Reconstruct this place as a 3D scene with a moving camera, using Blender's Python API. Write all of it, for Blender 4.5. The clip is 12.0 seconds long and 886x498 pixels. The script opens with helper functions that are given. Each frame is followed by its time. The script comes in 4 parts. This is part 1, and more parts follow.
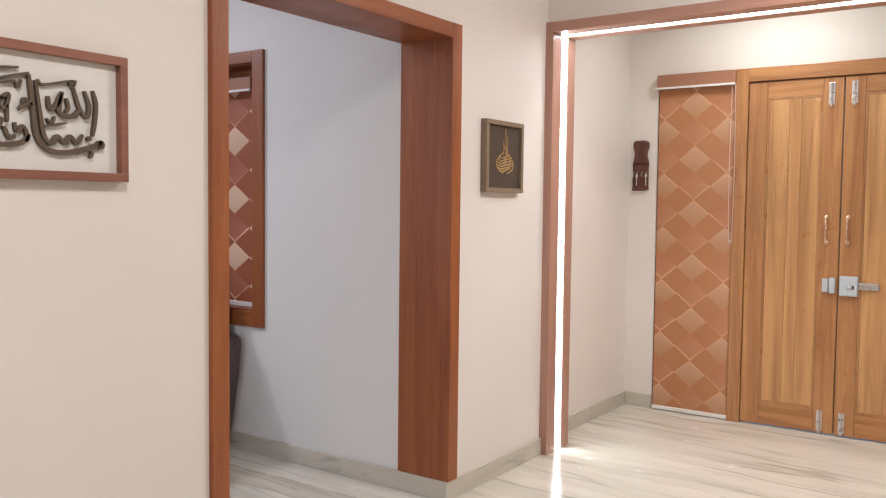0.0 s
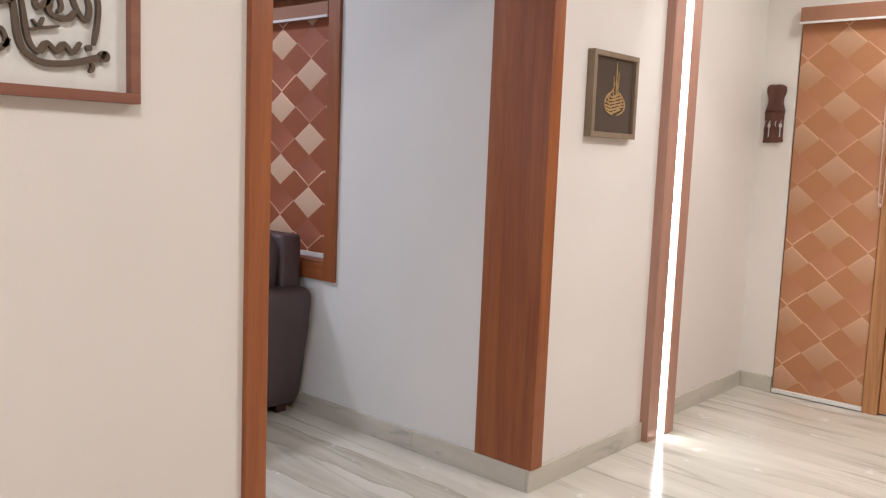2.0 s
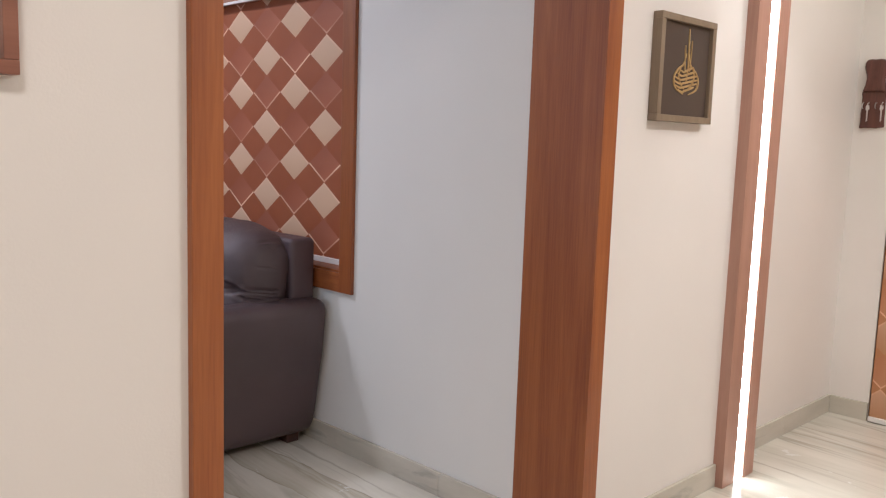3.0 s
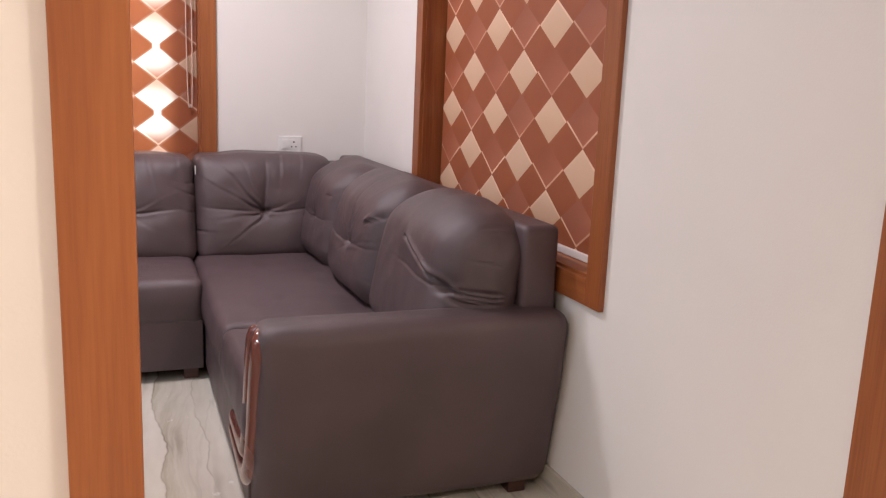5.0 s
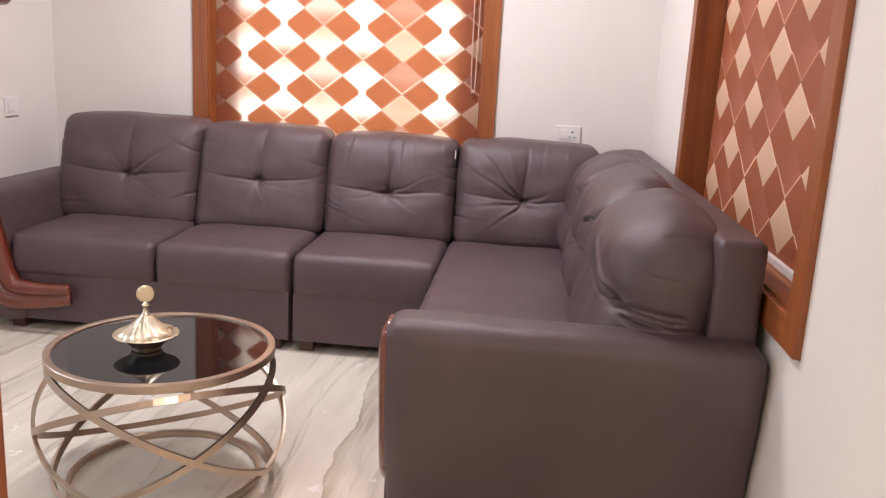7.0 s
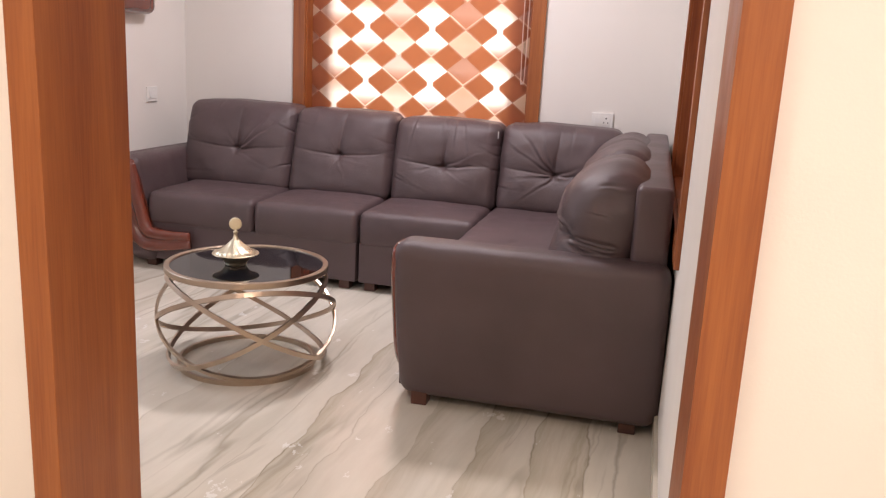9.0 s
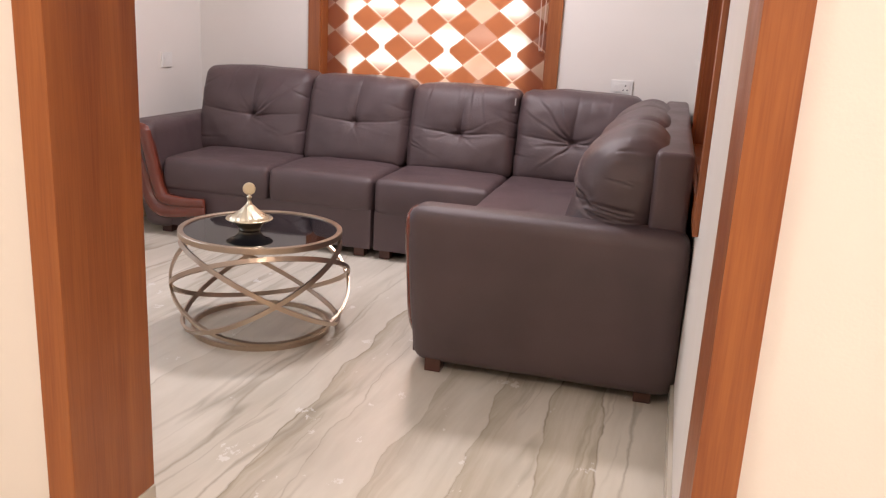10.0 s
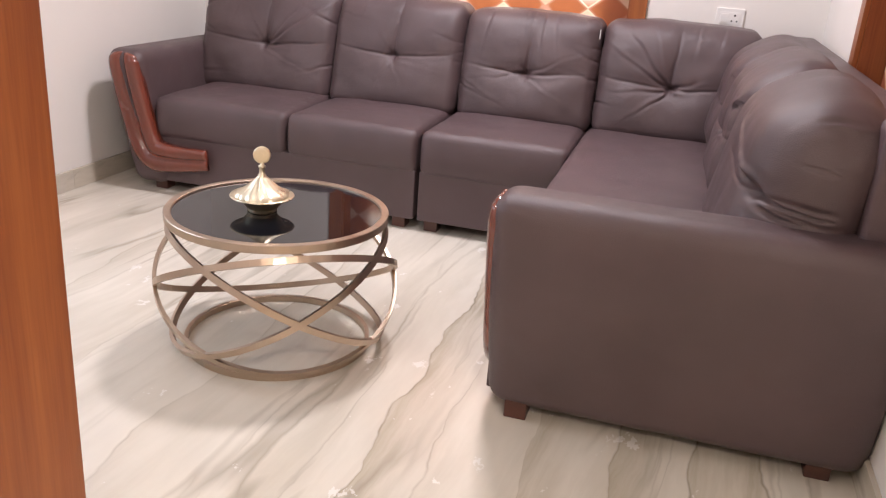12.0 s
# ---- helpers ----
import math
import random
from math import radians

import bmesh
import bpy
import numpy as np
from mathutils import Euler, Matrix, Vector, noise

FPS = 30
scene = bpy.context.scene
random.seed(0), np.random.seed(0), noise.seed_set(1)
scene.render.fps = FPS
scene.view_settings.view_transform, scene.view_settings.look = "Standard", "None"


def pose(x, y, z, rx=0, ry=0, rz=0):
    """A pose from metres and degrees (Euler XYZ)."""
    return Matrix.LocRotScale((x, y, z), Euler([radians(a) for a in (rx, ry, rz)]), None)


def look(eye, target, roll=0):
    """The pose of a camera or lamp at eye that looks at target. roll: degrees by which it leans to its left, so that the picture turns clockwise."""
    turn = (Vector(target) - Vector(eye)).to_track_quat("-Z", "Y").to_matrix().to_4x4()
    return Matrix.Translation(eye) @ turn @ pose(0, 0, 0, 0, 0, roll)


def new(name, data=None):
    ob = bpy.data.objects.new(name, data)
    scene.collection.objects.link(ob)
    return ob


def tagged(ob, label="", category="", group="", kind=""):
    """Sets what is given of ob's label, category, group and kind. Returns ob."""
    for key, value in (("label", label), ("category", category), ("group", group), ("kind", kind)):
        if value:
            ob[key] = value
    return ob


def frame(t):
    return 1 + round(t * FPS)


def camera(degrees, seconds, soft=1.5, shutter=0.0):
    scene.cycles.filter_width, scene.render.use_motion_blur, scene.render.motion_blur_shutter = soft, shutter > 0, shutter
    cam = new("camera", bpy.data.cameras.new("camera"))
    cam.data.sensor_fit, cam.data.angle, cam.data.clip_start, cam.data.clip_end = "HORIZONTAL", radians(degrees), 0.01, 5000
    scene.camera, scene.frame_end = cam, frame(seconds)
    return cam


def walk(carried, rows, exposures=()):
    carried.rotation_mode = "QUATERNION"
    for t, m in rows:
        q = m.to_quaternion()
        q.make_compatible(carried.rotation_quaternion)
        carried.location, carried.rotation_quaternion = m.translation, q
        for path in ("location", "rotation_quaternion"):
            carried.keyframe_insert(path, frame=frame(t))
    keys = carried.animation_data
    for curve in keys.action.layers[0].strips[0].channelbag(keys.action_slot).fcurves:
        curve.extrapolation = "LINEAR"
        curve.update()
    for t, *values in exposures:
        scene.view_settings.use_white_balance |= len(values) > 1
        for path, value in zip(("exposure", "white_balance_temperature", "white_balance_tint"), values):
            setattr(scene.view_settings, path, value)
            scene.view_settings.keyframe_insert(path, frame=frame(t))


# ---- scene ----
cam = camera(55.89, 12.0, soft=1.25)

PATH = [
    (0, (-3.128, -2.131, 1.367), (-1.485, -0.996, 1.26), 0.64),
    (0.5, (-3.22, -2.212, 1.361), (-1.591, -1.06, 1.221), 0.95),
    (1, (-3.095, -2.172, 1.347), (-1.496, -0.981, 1.194), 1.05),
    (1.5, (-2.877, -2.049, 1.34), (-1.345, -0.78, 1.134), 1.66),
    (2, (-2.659, -1.861, 1.334), (-1.174, -0.541, 1.108), 2.25),
    (2.5, (-2.425, -1.665, 1.34), (-0.964, -0.318, 1.114), 2.23),
    (2.7, (-2.308, -1.61, 1.33), (-0.874, -0.235, 1.102), 2.16),
    (4.3, (-1.585, -1.035, 1.356), (-0.56, 0.639, 0.971), 1.84),
    (4.5, (-1.491, -0.986, 1.342), (-0.583, 0.756, 0.964), 2.54),
    (5, (-1.304, -0.846, 1.329), (-0.592, 0.983, 0.941), 2.41),
    (5.5, (-1.148, -0.663, 1.318), (-0.657, 1.237, 0.932), 3.90),
    (6, (-0.985, -0.549, 1.323), (-0.788, 1.399, 0.915), 2.87),
    (6.5, (-0.807, -0.507, 1.322), (-0.84, 1.446, 0.892), 4.47),
    (7, (-0.653, -0.668, 1.306), (-0.829, 1.276, 0.868), 3.13),
    (8.8, (-0.164, -1.364, 1.298), (-0.592, 0.539, 0.854), 2.80),
    (9, (-0.124, -1.431, 1.307), (-0.581, 0.463, 0.854), 3.01),
    (9.5, (-0.089, -1.472, 1.29), (-0.577, 0.406, 0.807), 2.79),
    (10, (-0.123, -1.401, 1.276), (-0.611, 0.468, 0.757), 3.16),
    (10.5, (-0.187, -1.177, 1.265), (-0.673, 0.678, 0.694), 3.13),
    (11, (-0.282, -0.975, 1.243), (-0.765, 0.863, 0.617), 3.76),
    (11.5, (-0.457, -0.762, 1.232), (-0.932, 1.06, 0.559), 3.65),
    (12, (-0.581, -0.54, 1.212), (-1.073, 1.272, 0.523), 4.18),
]
walk(cam, [(t, look(eye, target, roll)) for t, eye, target, roll in PATH],
     exposures=[(0, -0.19, 5600, 8), (2.7, -0.21, 5550, 7), (4.5, 0.04, 6200, 13), (5.5, 0.27, 6400, 15), (7.0, 0.46, 6450, 14), (9.0, 0.29, 6550, 14), (10.5, 0.29, 6550, 14), (12.0, 0.66, 6400, 13)])

# ---- world and lights ----
world = bpy.data.worlds.new("world")
scene.world = world
world.use_nodes = True
wn = world.node_tree.nodes
sky = wn.new("ShaderNodeTexSky")
sky.sky_type, sky.sun_disc = "NISHITA", False
sky.sun_elevation, sky.sun_rotation = radians(40), radians(20)
world.node_tree.links.new(sky.outputs[0], wn["Background"].inputs[0])
wn["Background"].inputs[1].default_value = 0.12

WARM, NEUTRAL, COOL = (1.0, 0.865, 0.755), (1.0, 0.93, 0.79), (1.0, 0.93, 0.97)


def area_lamp(name, x, y, z, sx, sy, power, colour, m=None):
    lamp = bpy.data.lights.new(name, "AREA")
    lamp.shape, lamp.size, lamp.size_y, lamp.energy, lamp.color = "RECTANGLE", sx, sy, power, colour
    ob = new(name, lamp)
    ob.matrix_world = m or pose(x, y, z)
    return ob


area_lamp("hall_ceiling_lamp", -2.6, -1.7, 2.86, 0.5, 0.5, 48, WARM)
area_lamp("hall_ceiling_lamp", 0.22, -1.85, 2.86, 0.35, 0.35, 47, WARM)
area_lamp("foyer_ceiling_lamp", 1.65, -0.9, 2.70, 0.3, 0.3, 15.5, NEUTRAL)
area_lamp("room_ceiling_lamp", -1.45, 2.66, 2.84, 0.34, 0.34, 43, COOL)
# weak added fill that softens the main lamp's shadows; no second fixture known here
area_lamp("room_ceiling_lamp", -1.9, 0.9, 2.86, 0.3, 0.3, 5, COOL)
area_lamp("end_window_daylight", -3.39, 1.3, 1.5, 1.1, 1.1, 13, (0.72, 0.86, 1.0), pose(-3.39, 1.3, 1.5, 0, -90, 0))
area_lamp("window_daylight", -1.63, 4.10, 1.5, 1.4, 1.3, 24, (1.0, 0.96, 0.92), pose(-1.63, 4.10, 1.5, -90, 0, 0))

# ---- materials ----


class Nodes:
    """Short hand to write node materials."""

    def __init__(self, name):
        self.m = bpy.data.materials.new(name)
        self.m.use_nodes = True
        self.t = self.m.node_tree
        self.n = self.t.nodes
        self.b = self.n["Principled BSDF"]
        self.co = self.n.new("ShaderNodeTexCoord").outputs["Object"]

    def set(self, socket, value):
        if hasattr(value, "is_output"):
            self.t.links.new(value, socket)
        elif isinstance(value, (tuple, list)) and len(value) == 3 and socket.type == "RGBA":
            socket.default_value = (*value, 1)
        else:
            socket.default_value = value

    def math(self, op, a, b=0.0, c=None):
        n = self.n.new("ShaderNodeMath")
        n.operation = op
        self.set(n.inputs[0], a), self.set(n.inputs[1], b)
        if c is not None:
            self.set(n.inputs[2], c)
        return n.outputs[0]

    def mapped(self, scale=(1, 1, 1), rotation=(0, 0, 0), offset=(0, 0, 0), source=None):
        n = self.n.new("ShaderNodeMapping")
        self.t.links.new(source or self.co, n.inputs[0])
        n.inputs["Scale"].default_value = scale
        n.inputs["Rotation"].default_value = [radians(a) for a in rotation]
        n.inputs["Location"].default_value = offset
        return n.outputs[0]

    def noise(self, scale, detail=4.0, rough=0.5, at=None, distortion=0.0):
        n = self.n.new("ShaderNodeTexNoise")
        self.t.links.new(at or self.co, n.inputs["Vector"])
        n.inputs["Scale"].default_value, n.inputs["Detail"].default_value = scale, detail
        n.inputs["Roughness"].default_value, n.inputs["Distortion"].default_value = rough, distortion
        return n.outputs[0]

    def voronoi(self, scale, at=None, feature="F1"):
        n = self.n.new("ShaderNodeTexVoronoi")
        n.feature = feature
        self.t.links.new(at or self.co, n.inputs["Vector"])
        n.inputs["Scale"].default_value = scale
        return n.outputs["Distance"]

    def wave(self, scale, distortion, detail, dscale, at, axis="X"):
        n = self.n.new("ShaderNodeTexWave")
        n.bands_direction = axis
        self.t.links.new(at, n.inputs["Vector"])
        n.inputs["Scale"].default_value, n.inputs["Distortion"].default_value = scale, distortion
        n.inputs["Detail"].default_value, n.inputs["Detail Scale"].default_value = detail, dscale
        return n.outputs[1]

    def ramp(self, value, *stops):
        n = self.n.new("ShaderNodeValToRGB")
        self.set(n.inputs[0], value)
        e = n.color_ramp.elements
        while len(e) < len(stops):
            e.new(0.5)
        for k, (p, c) in zip(e, stops):
            k.position, k.color = p, (*c, 1) if isinstance(c, tuple) else (c, c, c, 1)
        return n.outputs[0]

    def mix(self, f, a, b, mode="MIX"):
        n = self.n.new("ShaderNodeMix")
        n.data_type, n.blend_type = "RGBA", mode
        self.set(n.inputs[0], f), self.set(n.inputs[6], a), self.set(n.inputs[7], b)
        return n.outputs[2]

    def random(self):
        return self.n.new("ShaderNodeObjectInfo").outputs["Random"]

    def bump(self, height, strength, distance=0.01):
        n = self.n.new("ShaderNodeBump")
        self.set(n.inputs["Height"], height)
        n.inputs["Strength"].default_value, n.inputs["Distance"].default_value = strength, distance
        self.t.links.new(n.outputs[0], self.b.inputs["Normal"])

    def done(self, colour, rough, metal=0.0, **more):
        self.set(self.b.inputs["Base Color"], colour)
        self.set(self.b.inputs["Roughness"], rough)
        self.b.inputs["Metallic"].default_value = metal
        for k, v in more.items():
            self.set(self.b.inputs[k.replace("_", " ")], v)
        return self.m


def paint(name, colour):
    k = Nodes(name)
    big = k.noise(1.3, 3)
    c = k.mix(k.ramp(big, (0.35, 0.0), (0.7, 1.0)), tuple(v * 0.955 for v in colour), colour)
    k.bump(k.math("ADD", k.noise(160, 3), k.math("MULTIPLY", k.noise(9, 4), 1.2)), 0.09, 0.004)
    return k.done(c, k.ramp(k.noise(6, 3), (0.3, 0.5), (0.7, 0.62)))


def wood(name, dark, light, axis="Z", scale=1.0, rough=0.35, coat=0.25, contrast=1.0):
    """Timber with its grain along one axis."""
    k = Nodes(name)
    st = {"X": (0.35, 6, 6), "Y": (6, 0.35, 6), "Z": (6, 6, 0.35)}[axis]
    fine = {"X": (3, 90, 90), "Y": (90, 3, 90), "Z": (90, 90, 3)}[axis]
    info = k.random()
    v = k.n.new("ShaderNodeVectorMath")
    v.operation = "ADD"
    k.t.links.new(k.co, v.inputs[0])
    comb = k.n.new("ShaderNodeCombineXYZ")
    for s in comb.inputs:
        k.t.links.new(k.math("MULTIPLY", info, 7.0), s)
    k.t.links.new(comb.outputs[0], v.inputs[1])
    base = v.outputs[0]
    broad = k.noise(1.6 * scale, 5, 0.6, k.mapped(st, source=base), 0.9)
    grain = k.noise(2.2, 3, 0.55, k.mapped(fine, source=base))
    f = k.math("ADD", k.math("MULTIPLY", k.math("SUBTRACT", broad, 0.5), 0.85 * contrast), k.math("MULTIPLY", grain, 0.20))
    f = k.math("ADD", f, 0.395)
    c = k.ramp(f, (0.36, dark), (0.52, tuple((a + b) / 2 for a, b in zip(dark, light))), (0.68, light))
    k.bump(grain, 0.12, 0.002)
    return k.done(c, k.ramp(k.noise(7, 3, 0.5, base), (0.3, rough - 0.06), (0.7, rough + 0.08)), Coat_Weight=coat, Coat_Roughness=0.25)


def metal(name, colour, rough, bump=0.05):
    k = Nodes(name)
    k.bump(k.noise(70, 4), bump, 0.002)
    return k.done(k.mix(k.noise(14, 4), tuple(v * 0.8 for v in colour), colour), k.ramp(k.noise(25, 4), (0.3, rough - 0.07), (0.7, rough + 0.08)), 1.0)


def plain(name, colour, rough, grain=40, **more):
    k = Nodes(name)
    k.bump(k.noise(grain * 4, 3), 0.05, 0.002)
    return k.done(k.mix(k.noise(grain, 4), tuple(v * 0.88 for v in colour), colour), rough, **more)


def marble(name):
    """Polished pale slabs with long grey-brown veins that run with y."""
    k = Nodes(name)
    warp = k.n.new("ShaderNodeVectorMath")
    warp.operation = "ADD"
    k.t.links.new(k.mapped((1, 1, 1), (0, 0, 3)), warp.inputs[0])
    bend = k.n.new("ShaderNodeVectorMath")
    bend.operation = "MULTIPLY"
    nz = k.n.new("ShaderNodeTexNoise")
    k.t.links.new(k.mapped((1.0, 0.45, 1)), nz.inputs["Vector"])
    nz.inputs["Scale"].default_value, nz.inputs["Detail"].default_value, nz.inputs["Roughness"].default_value = 1.7, 6, 0.55
    k.t.links.new(nz.outputs["Color"], bend.inputs[0])
    bend.inputs[1].default_value = (0.20, 0.2, 0)
    k.t.links.new(bend.outputs[0], warp.inputs[1])
    at = warp.outputs[0]
    cloud = k.noise(2.4, 5, 0.6, k.mapped((1.6, 0.35, 1), source=at))
    lines = k.noise(2.6, 3, 0.45, k.mapped((1.5, 0.13, 1), source=at))
    vein = k.math("SUBTRACT", 1.0, k.math("MULTIPLY", k.math("ABSOLUTE", k.math("SUBTRACT", lines, 0.5)), 46.0))
    fine = k.noise(3.1, 4, 0.5, k.mapped((1.7, 0.10, 1), offset=(9, 4, 0), source=at))
    fine = k.math("MAXIMUM", k.math("SUBTRACT", 1.0, k.math("MULTIPLY", k.math("ABSOLUTE", k.math("SUBTRACT", fine, 0.53)), 70.0)), 0.0)
    vein = k.math("MAXIMUM", k.math("MAXIMUM", vein, 0.0), k.math("MULTIPLY", fine, 0.55))
    keep = k.ramp(k.noise(1.7, 3, 0.5, k.mapped((1.2, 0.5, 1), offset=(3, 8, 0))), (0.43, 0.0), (0.58, 1.0))
    vein = k.math("MULTIPLY", k.math("MULTIPLY", vein, keep), 0.62)
    # the strong veins of the living-room slabs: a dark line at x, a tinted band beside it
    sep = k.n.new("ShaderNodeSeparateXYZ")
    k.t.links.new(k.co, sep.inputs[0])
    wander = k.math("MULTIPLY", k.math("SUBTRACT", k.noise(2.1, 4, 0.50, k.mapped((0.9, 0.9, 1), offset=(2, 7, 0))), 0.5), 0.17)
    wx = k.math("ADD", sep.outputs[0], wander)
    broken = k.ramp(k.noise(3.0, 4, 0.6, k.mapped((2.2, 1, 1), offset=(1, 3, 0))), (0.38, 0.25), (0.58, 1.0))
    band = None
    for x0, dark, wide, tint in ((-2.55, 0.35, 0.10, 0.3), (-2.12, 0.4, -0.12, 0.35), (-1.76, 0.45, 0.07, 0.4), (-1.20, 0.95, 0.17, 0.9), (-1.04, 0.6, 0.05, 0.3),
                                 (-0.83, 0.2, 0.13, 0.85), (-0.60, 0.5, 0.14, 0.9), (-0.39, 0.9, 0.18, 0.8), (-0.22, 1.0, -0.17, 1.0)):
        off = k.math("SUBTRACT", wx, x0)
        line = k.math("MULTIPLY", k.math("MAXIMUM", k.math("SUBTRACT", 1.0, k.math("DIVIDE", k.math("ABSOLUTE", off), 0.0052)), 0.0), dark)
        vein = k.math("MAXIMUM", vein, k.math("MULTIPLY", line, broken))
        along = k.math("DIVIDE", off, wide)
        here = k.math("MULTIPLY", k.math("GREATER_THAN", along, 0.0), k.math("MULTIPLY", k.math("MAXIMUM", k.math("SUBTRACT", 1.0, along), 0.0), tint))
        band = here if band is None else k.math("MAXIMUM", band, here)
    streak = k.ramp(k.noise(4.0, 5, 0.6, k.mapped((9, 0.5, 1), offset=(4, 1, 0), source=at)), (0.30, 0.35), (0.65, 1.0))
    band = k.math("MULTIPLY", band, streak)
    soft = k.ramp(k.noise(3.4, 5, 0.6, k.mapped((1.7, 0.14, 1), offset=(5, 2, 0), source=at)), (0.48, 0.0), (0.70, 1.0))
    c = k.mix(k.ramp(cloud, (0.32, 0.0), (0.7, 1.0)), (0.735, 0.690, 0.598), (0.590, 0.548, 0.462))
    c = k.mix(k.math("MULTIPLY", soft, 0.38), c, (0.40, 0.36, 0.275))
    c = k.mix(k.math("MULTIPLY", band, 0.80), c, (0.36, 0.305, 0.210))
    c = k.mix(k.math("MULTIPLY", vein, 0.74), c, (0.19, 0.155, 0.10))
    chips = k.ramp(k.noise(5.5, 5, 0.7, k.mapped((1.6, 1, 1), (0, 0, 30))), (0.645, 0.0), (0.66, 1.0))
    c = k.mix(k.math("MULTIPLY", chips, 0.45), c, (0.88, 0.88, 0.86))
    return k.done(c, k.ramp(k.noise(5, 4), (0.3, 0.13), (0.7, 0.22)), IOR=1.5)


def leather(name, colour):
    """Soft upholstery leather: fine pores, faint creasing, a satin sheen worn unevenly."""
    k = Nodes(name)
    big, pebble = k.noise(3.2, 4), k.voronoi(520)
    c = k.mix(k.ramp(big, (0.3, 0.0), (0.7, 1.0)), tuple(v * 0.84 for v in colour), tuple(v * 1.12 for v in colour))
    c = k.mix(k.math("MULTIPLY", k.ramp(k.noise(1.1, 3), (0.45, 0.0), (0.7, 1.0)), 0.35), c, (colour[0] * 1.10, colour[1] * 1.02, colour[2] * 1.18))
    fold = k.noise(15, 5, 0.6)
    k.bump(k.math("ADD", k.math("MULTIPLY", fold, 0.8), k.math("MULTIPLY", pebble, 0.22)), 0.36, 0.008)
    return k.done(c, k.ramp(k.noise(5, 3), (0.3, 0.39), (0.7, 0.50)), Specular_IOR_Level=0.5)


def blind_cloth(name, w, h, clear, ground_c, red_cs, pale_cs):
    """Printed roller-blind cloth: a lattice of lozenges w wide and h high in local x and z; clear: how much daylight the pale ones let through."""
    k = Nodes(name)
    sep = k.n.new("ShaderNodeSeparateXYZ")
    k.t.links.new(k.co, sep.inputs[0])
    p, q = k.math("DIVIDE", sep.outputs[0], w), k.math("DIVIDE", sep.outputs[2], h)
    a, b = k.math("ADD", p, q), k.math("SUBTRACT", p, q)
    i, j = k.math("FLOOR", a), k.math("FLOOR", b)
    fa, fb = k.math("SUBTRACT", a, i), k.math("SUBTRACT", b, j)
    io, jo = k.math("FLOORED_MODULO", i, 2.0), k.math("FLOORED_MODULO", j, 2.0)
    pale = k.math("MULTIPLY", io, k.math("SUBTRACT", 1.0, jo))
    red = k.math("MULTIPLY", k.math("SUBTRACT", 1.0, io), jo)
    column = k.math("MULTIPLY", k.math("ADD", k.math("ADD", i, j), 1.0), 0.5)
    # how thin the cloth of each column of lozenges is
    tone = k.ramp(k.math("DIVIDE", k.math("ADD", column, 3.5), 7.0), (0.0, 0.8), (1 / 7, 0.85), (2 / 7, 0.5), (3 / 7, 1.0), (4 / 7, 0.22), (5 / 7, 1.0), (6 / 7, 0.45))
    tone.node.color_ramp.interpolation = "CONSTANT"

    def near(v, lo):
        return k.math("LESS_THAN", v, 0.055) if lo else k.math("GREATER_THAN", v, 0.945)
    line = k.math("MULTIPLY", red, k.math("MAXIMUM", near(fa, True), near(fb, False)))
    line = k.math("MAXIMUM", line, k.math("MULTIPLY", pale, k.math("MAXIMUM", near(fa, False), k.math("MULTIPLY", near(fb, True), 0.5))))
    fade = k.ramp(k.noise(2.2, 2), (0.42, 0.15), (0.6, 1.0))
    weave = k.noise(300, 2)
    pale_line = tuple(min(0.9, v * 1.25) for v in pale_cs[1])
    ground = k.mix(k.noise(5, 3), *ground_c)
    inner = k.math("SUBTRACT", fa, fb)
    pale_c = k.mix(k.ramp(k.math("ADD", k.math("MULTIPLY", inner, 0.5), 0.5), (0.1, 0.0), (0.9, 1.0)), *pale_cs)
    red_c = k.mix(k.ramp(fb, (0.0, 0.0), (1.0, 1.0)), *red_cs)
    c = k.mix(pale, k.mix(red, ground, red_c), pale_c)
    c = k.mix(k.math("MULTIPLY", line, fade), c, pale_line)
    k.bump(weave, 0.06, 0.002)
    k.done(c, 0.62)
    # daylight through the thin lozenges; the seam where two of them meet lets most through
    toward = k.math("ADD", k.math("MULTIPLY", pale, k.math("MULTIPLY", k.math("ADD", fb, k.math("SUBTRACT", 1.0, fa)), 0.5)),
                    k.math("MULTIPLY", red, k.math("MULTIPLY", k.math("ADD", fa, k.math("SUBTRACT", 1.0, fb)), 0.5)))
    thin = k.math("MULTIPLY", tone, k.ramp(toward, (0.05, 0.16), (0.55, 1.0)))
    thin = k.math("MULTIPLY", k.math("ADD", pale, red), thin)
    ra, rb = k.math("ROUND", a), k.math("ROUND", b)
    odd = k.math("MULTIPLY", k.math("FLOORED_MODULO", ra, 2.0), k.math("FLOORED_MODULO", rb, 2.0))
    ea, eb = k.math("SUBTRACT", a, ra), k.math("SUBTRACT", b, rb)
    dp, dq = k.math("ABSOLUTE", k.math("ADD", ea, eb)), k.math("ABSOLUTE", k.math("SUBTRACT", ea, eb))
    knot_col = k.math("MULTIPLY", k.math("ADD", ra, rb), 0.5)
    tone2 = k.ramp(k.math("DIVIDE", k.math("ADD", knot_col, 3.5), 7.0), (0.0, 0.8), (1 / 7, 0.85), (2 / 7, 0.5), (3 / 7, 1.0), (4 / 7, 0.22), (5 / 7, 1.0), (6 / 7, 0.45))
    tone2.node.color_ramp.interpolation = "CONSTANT"
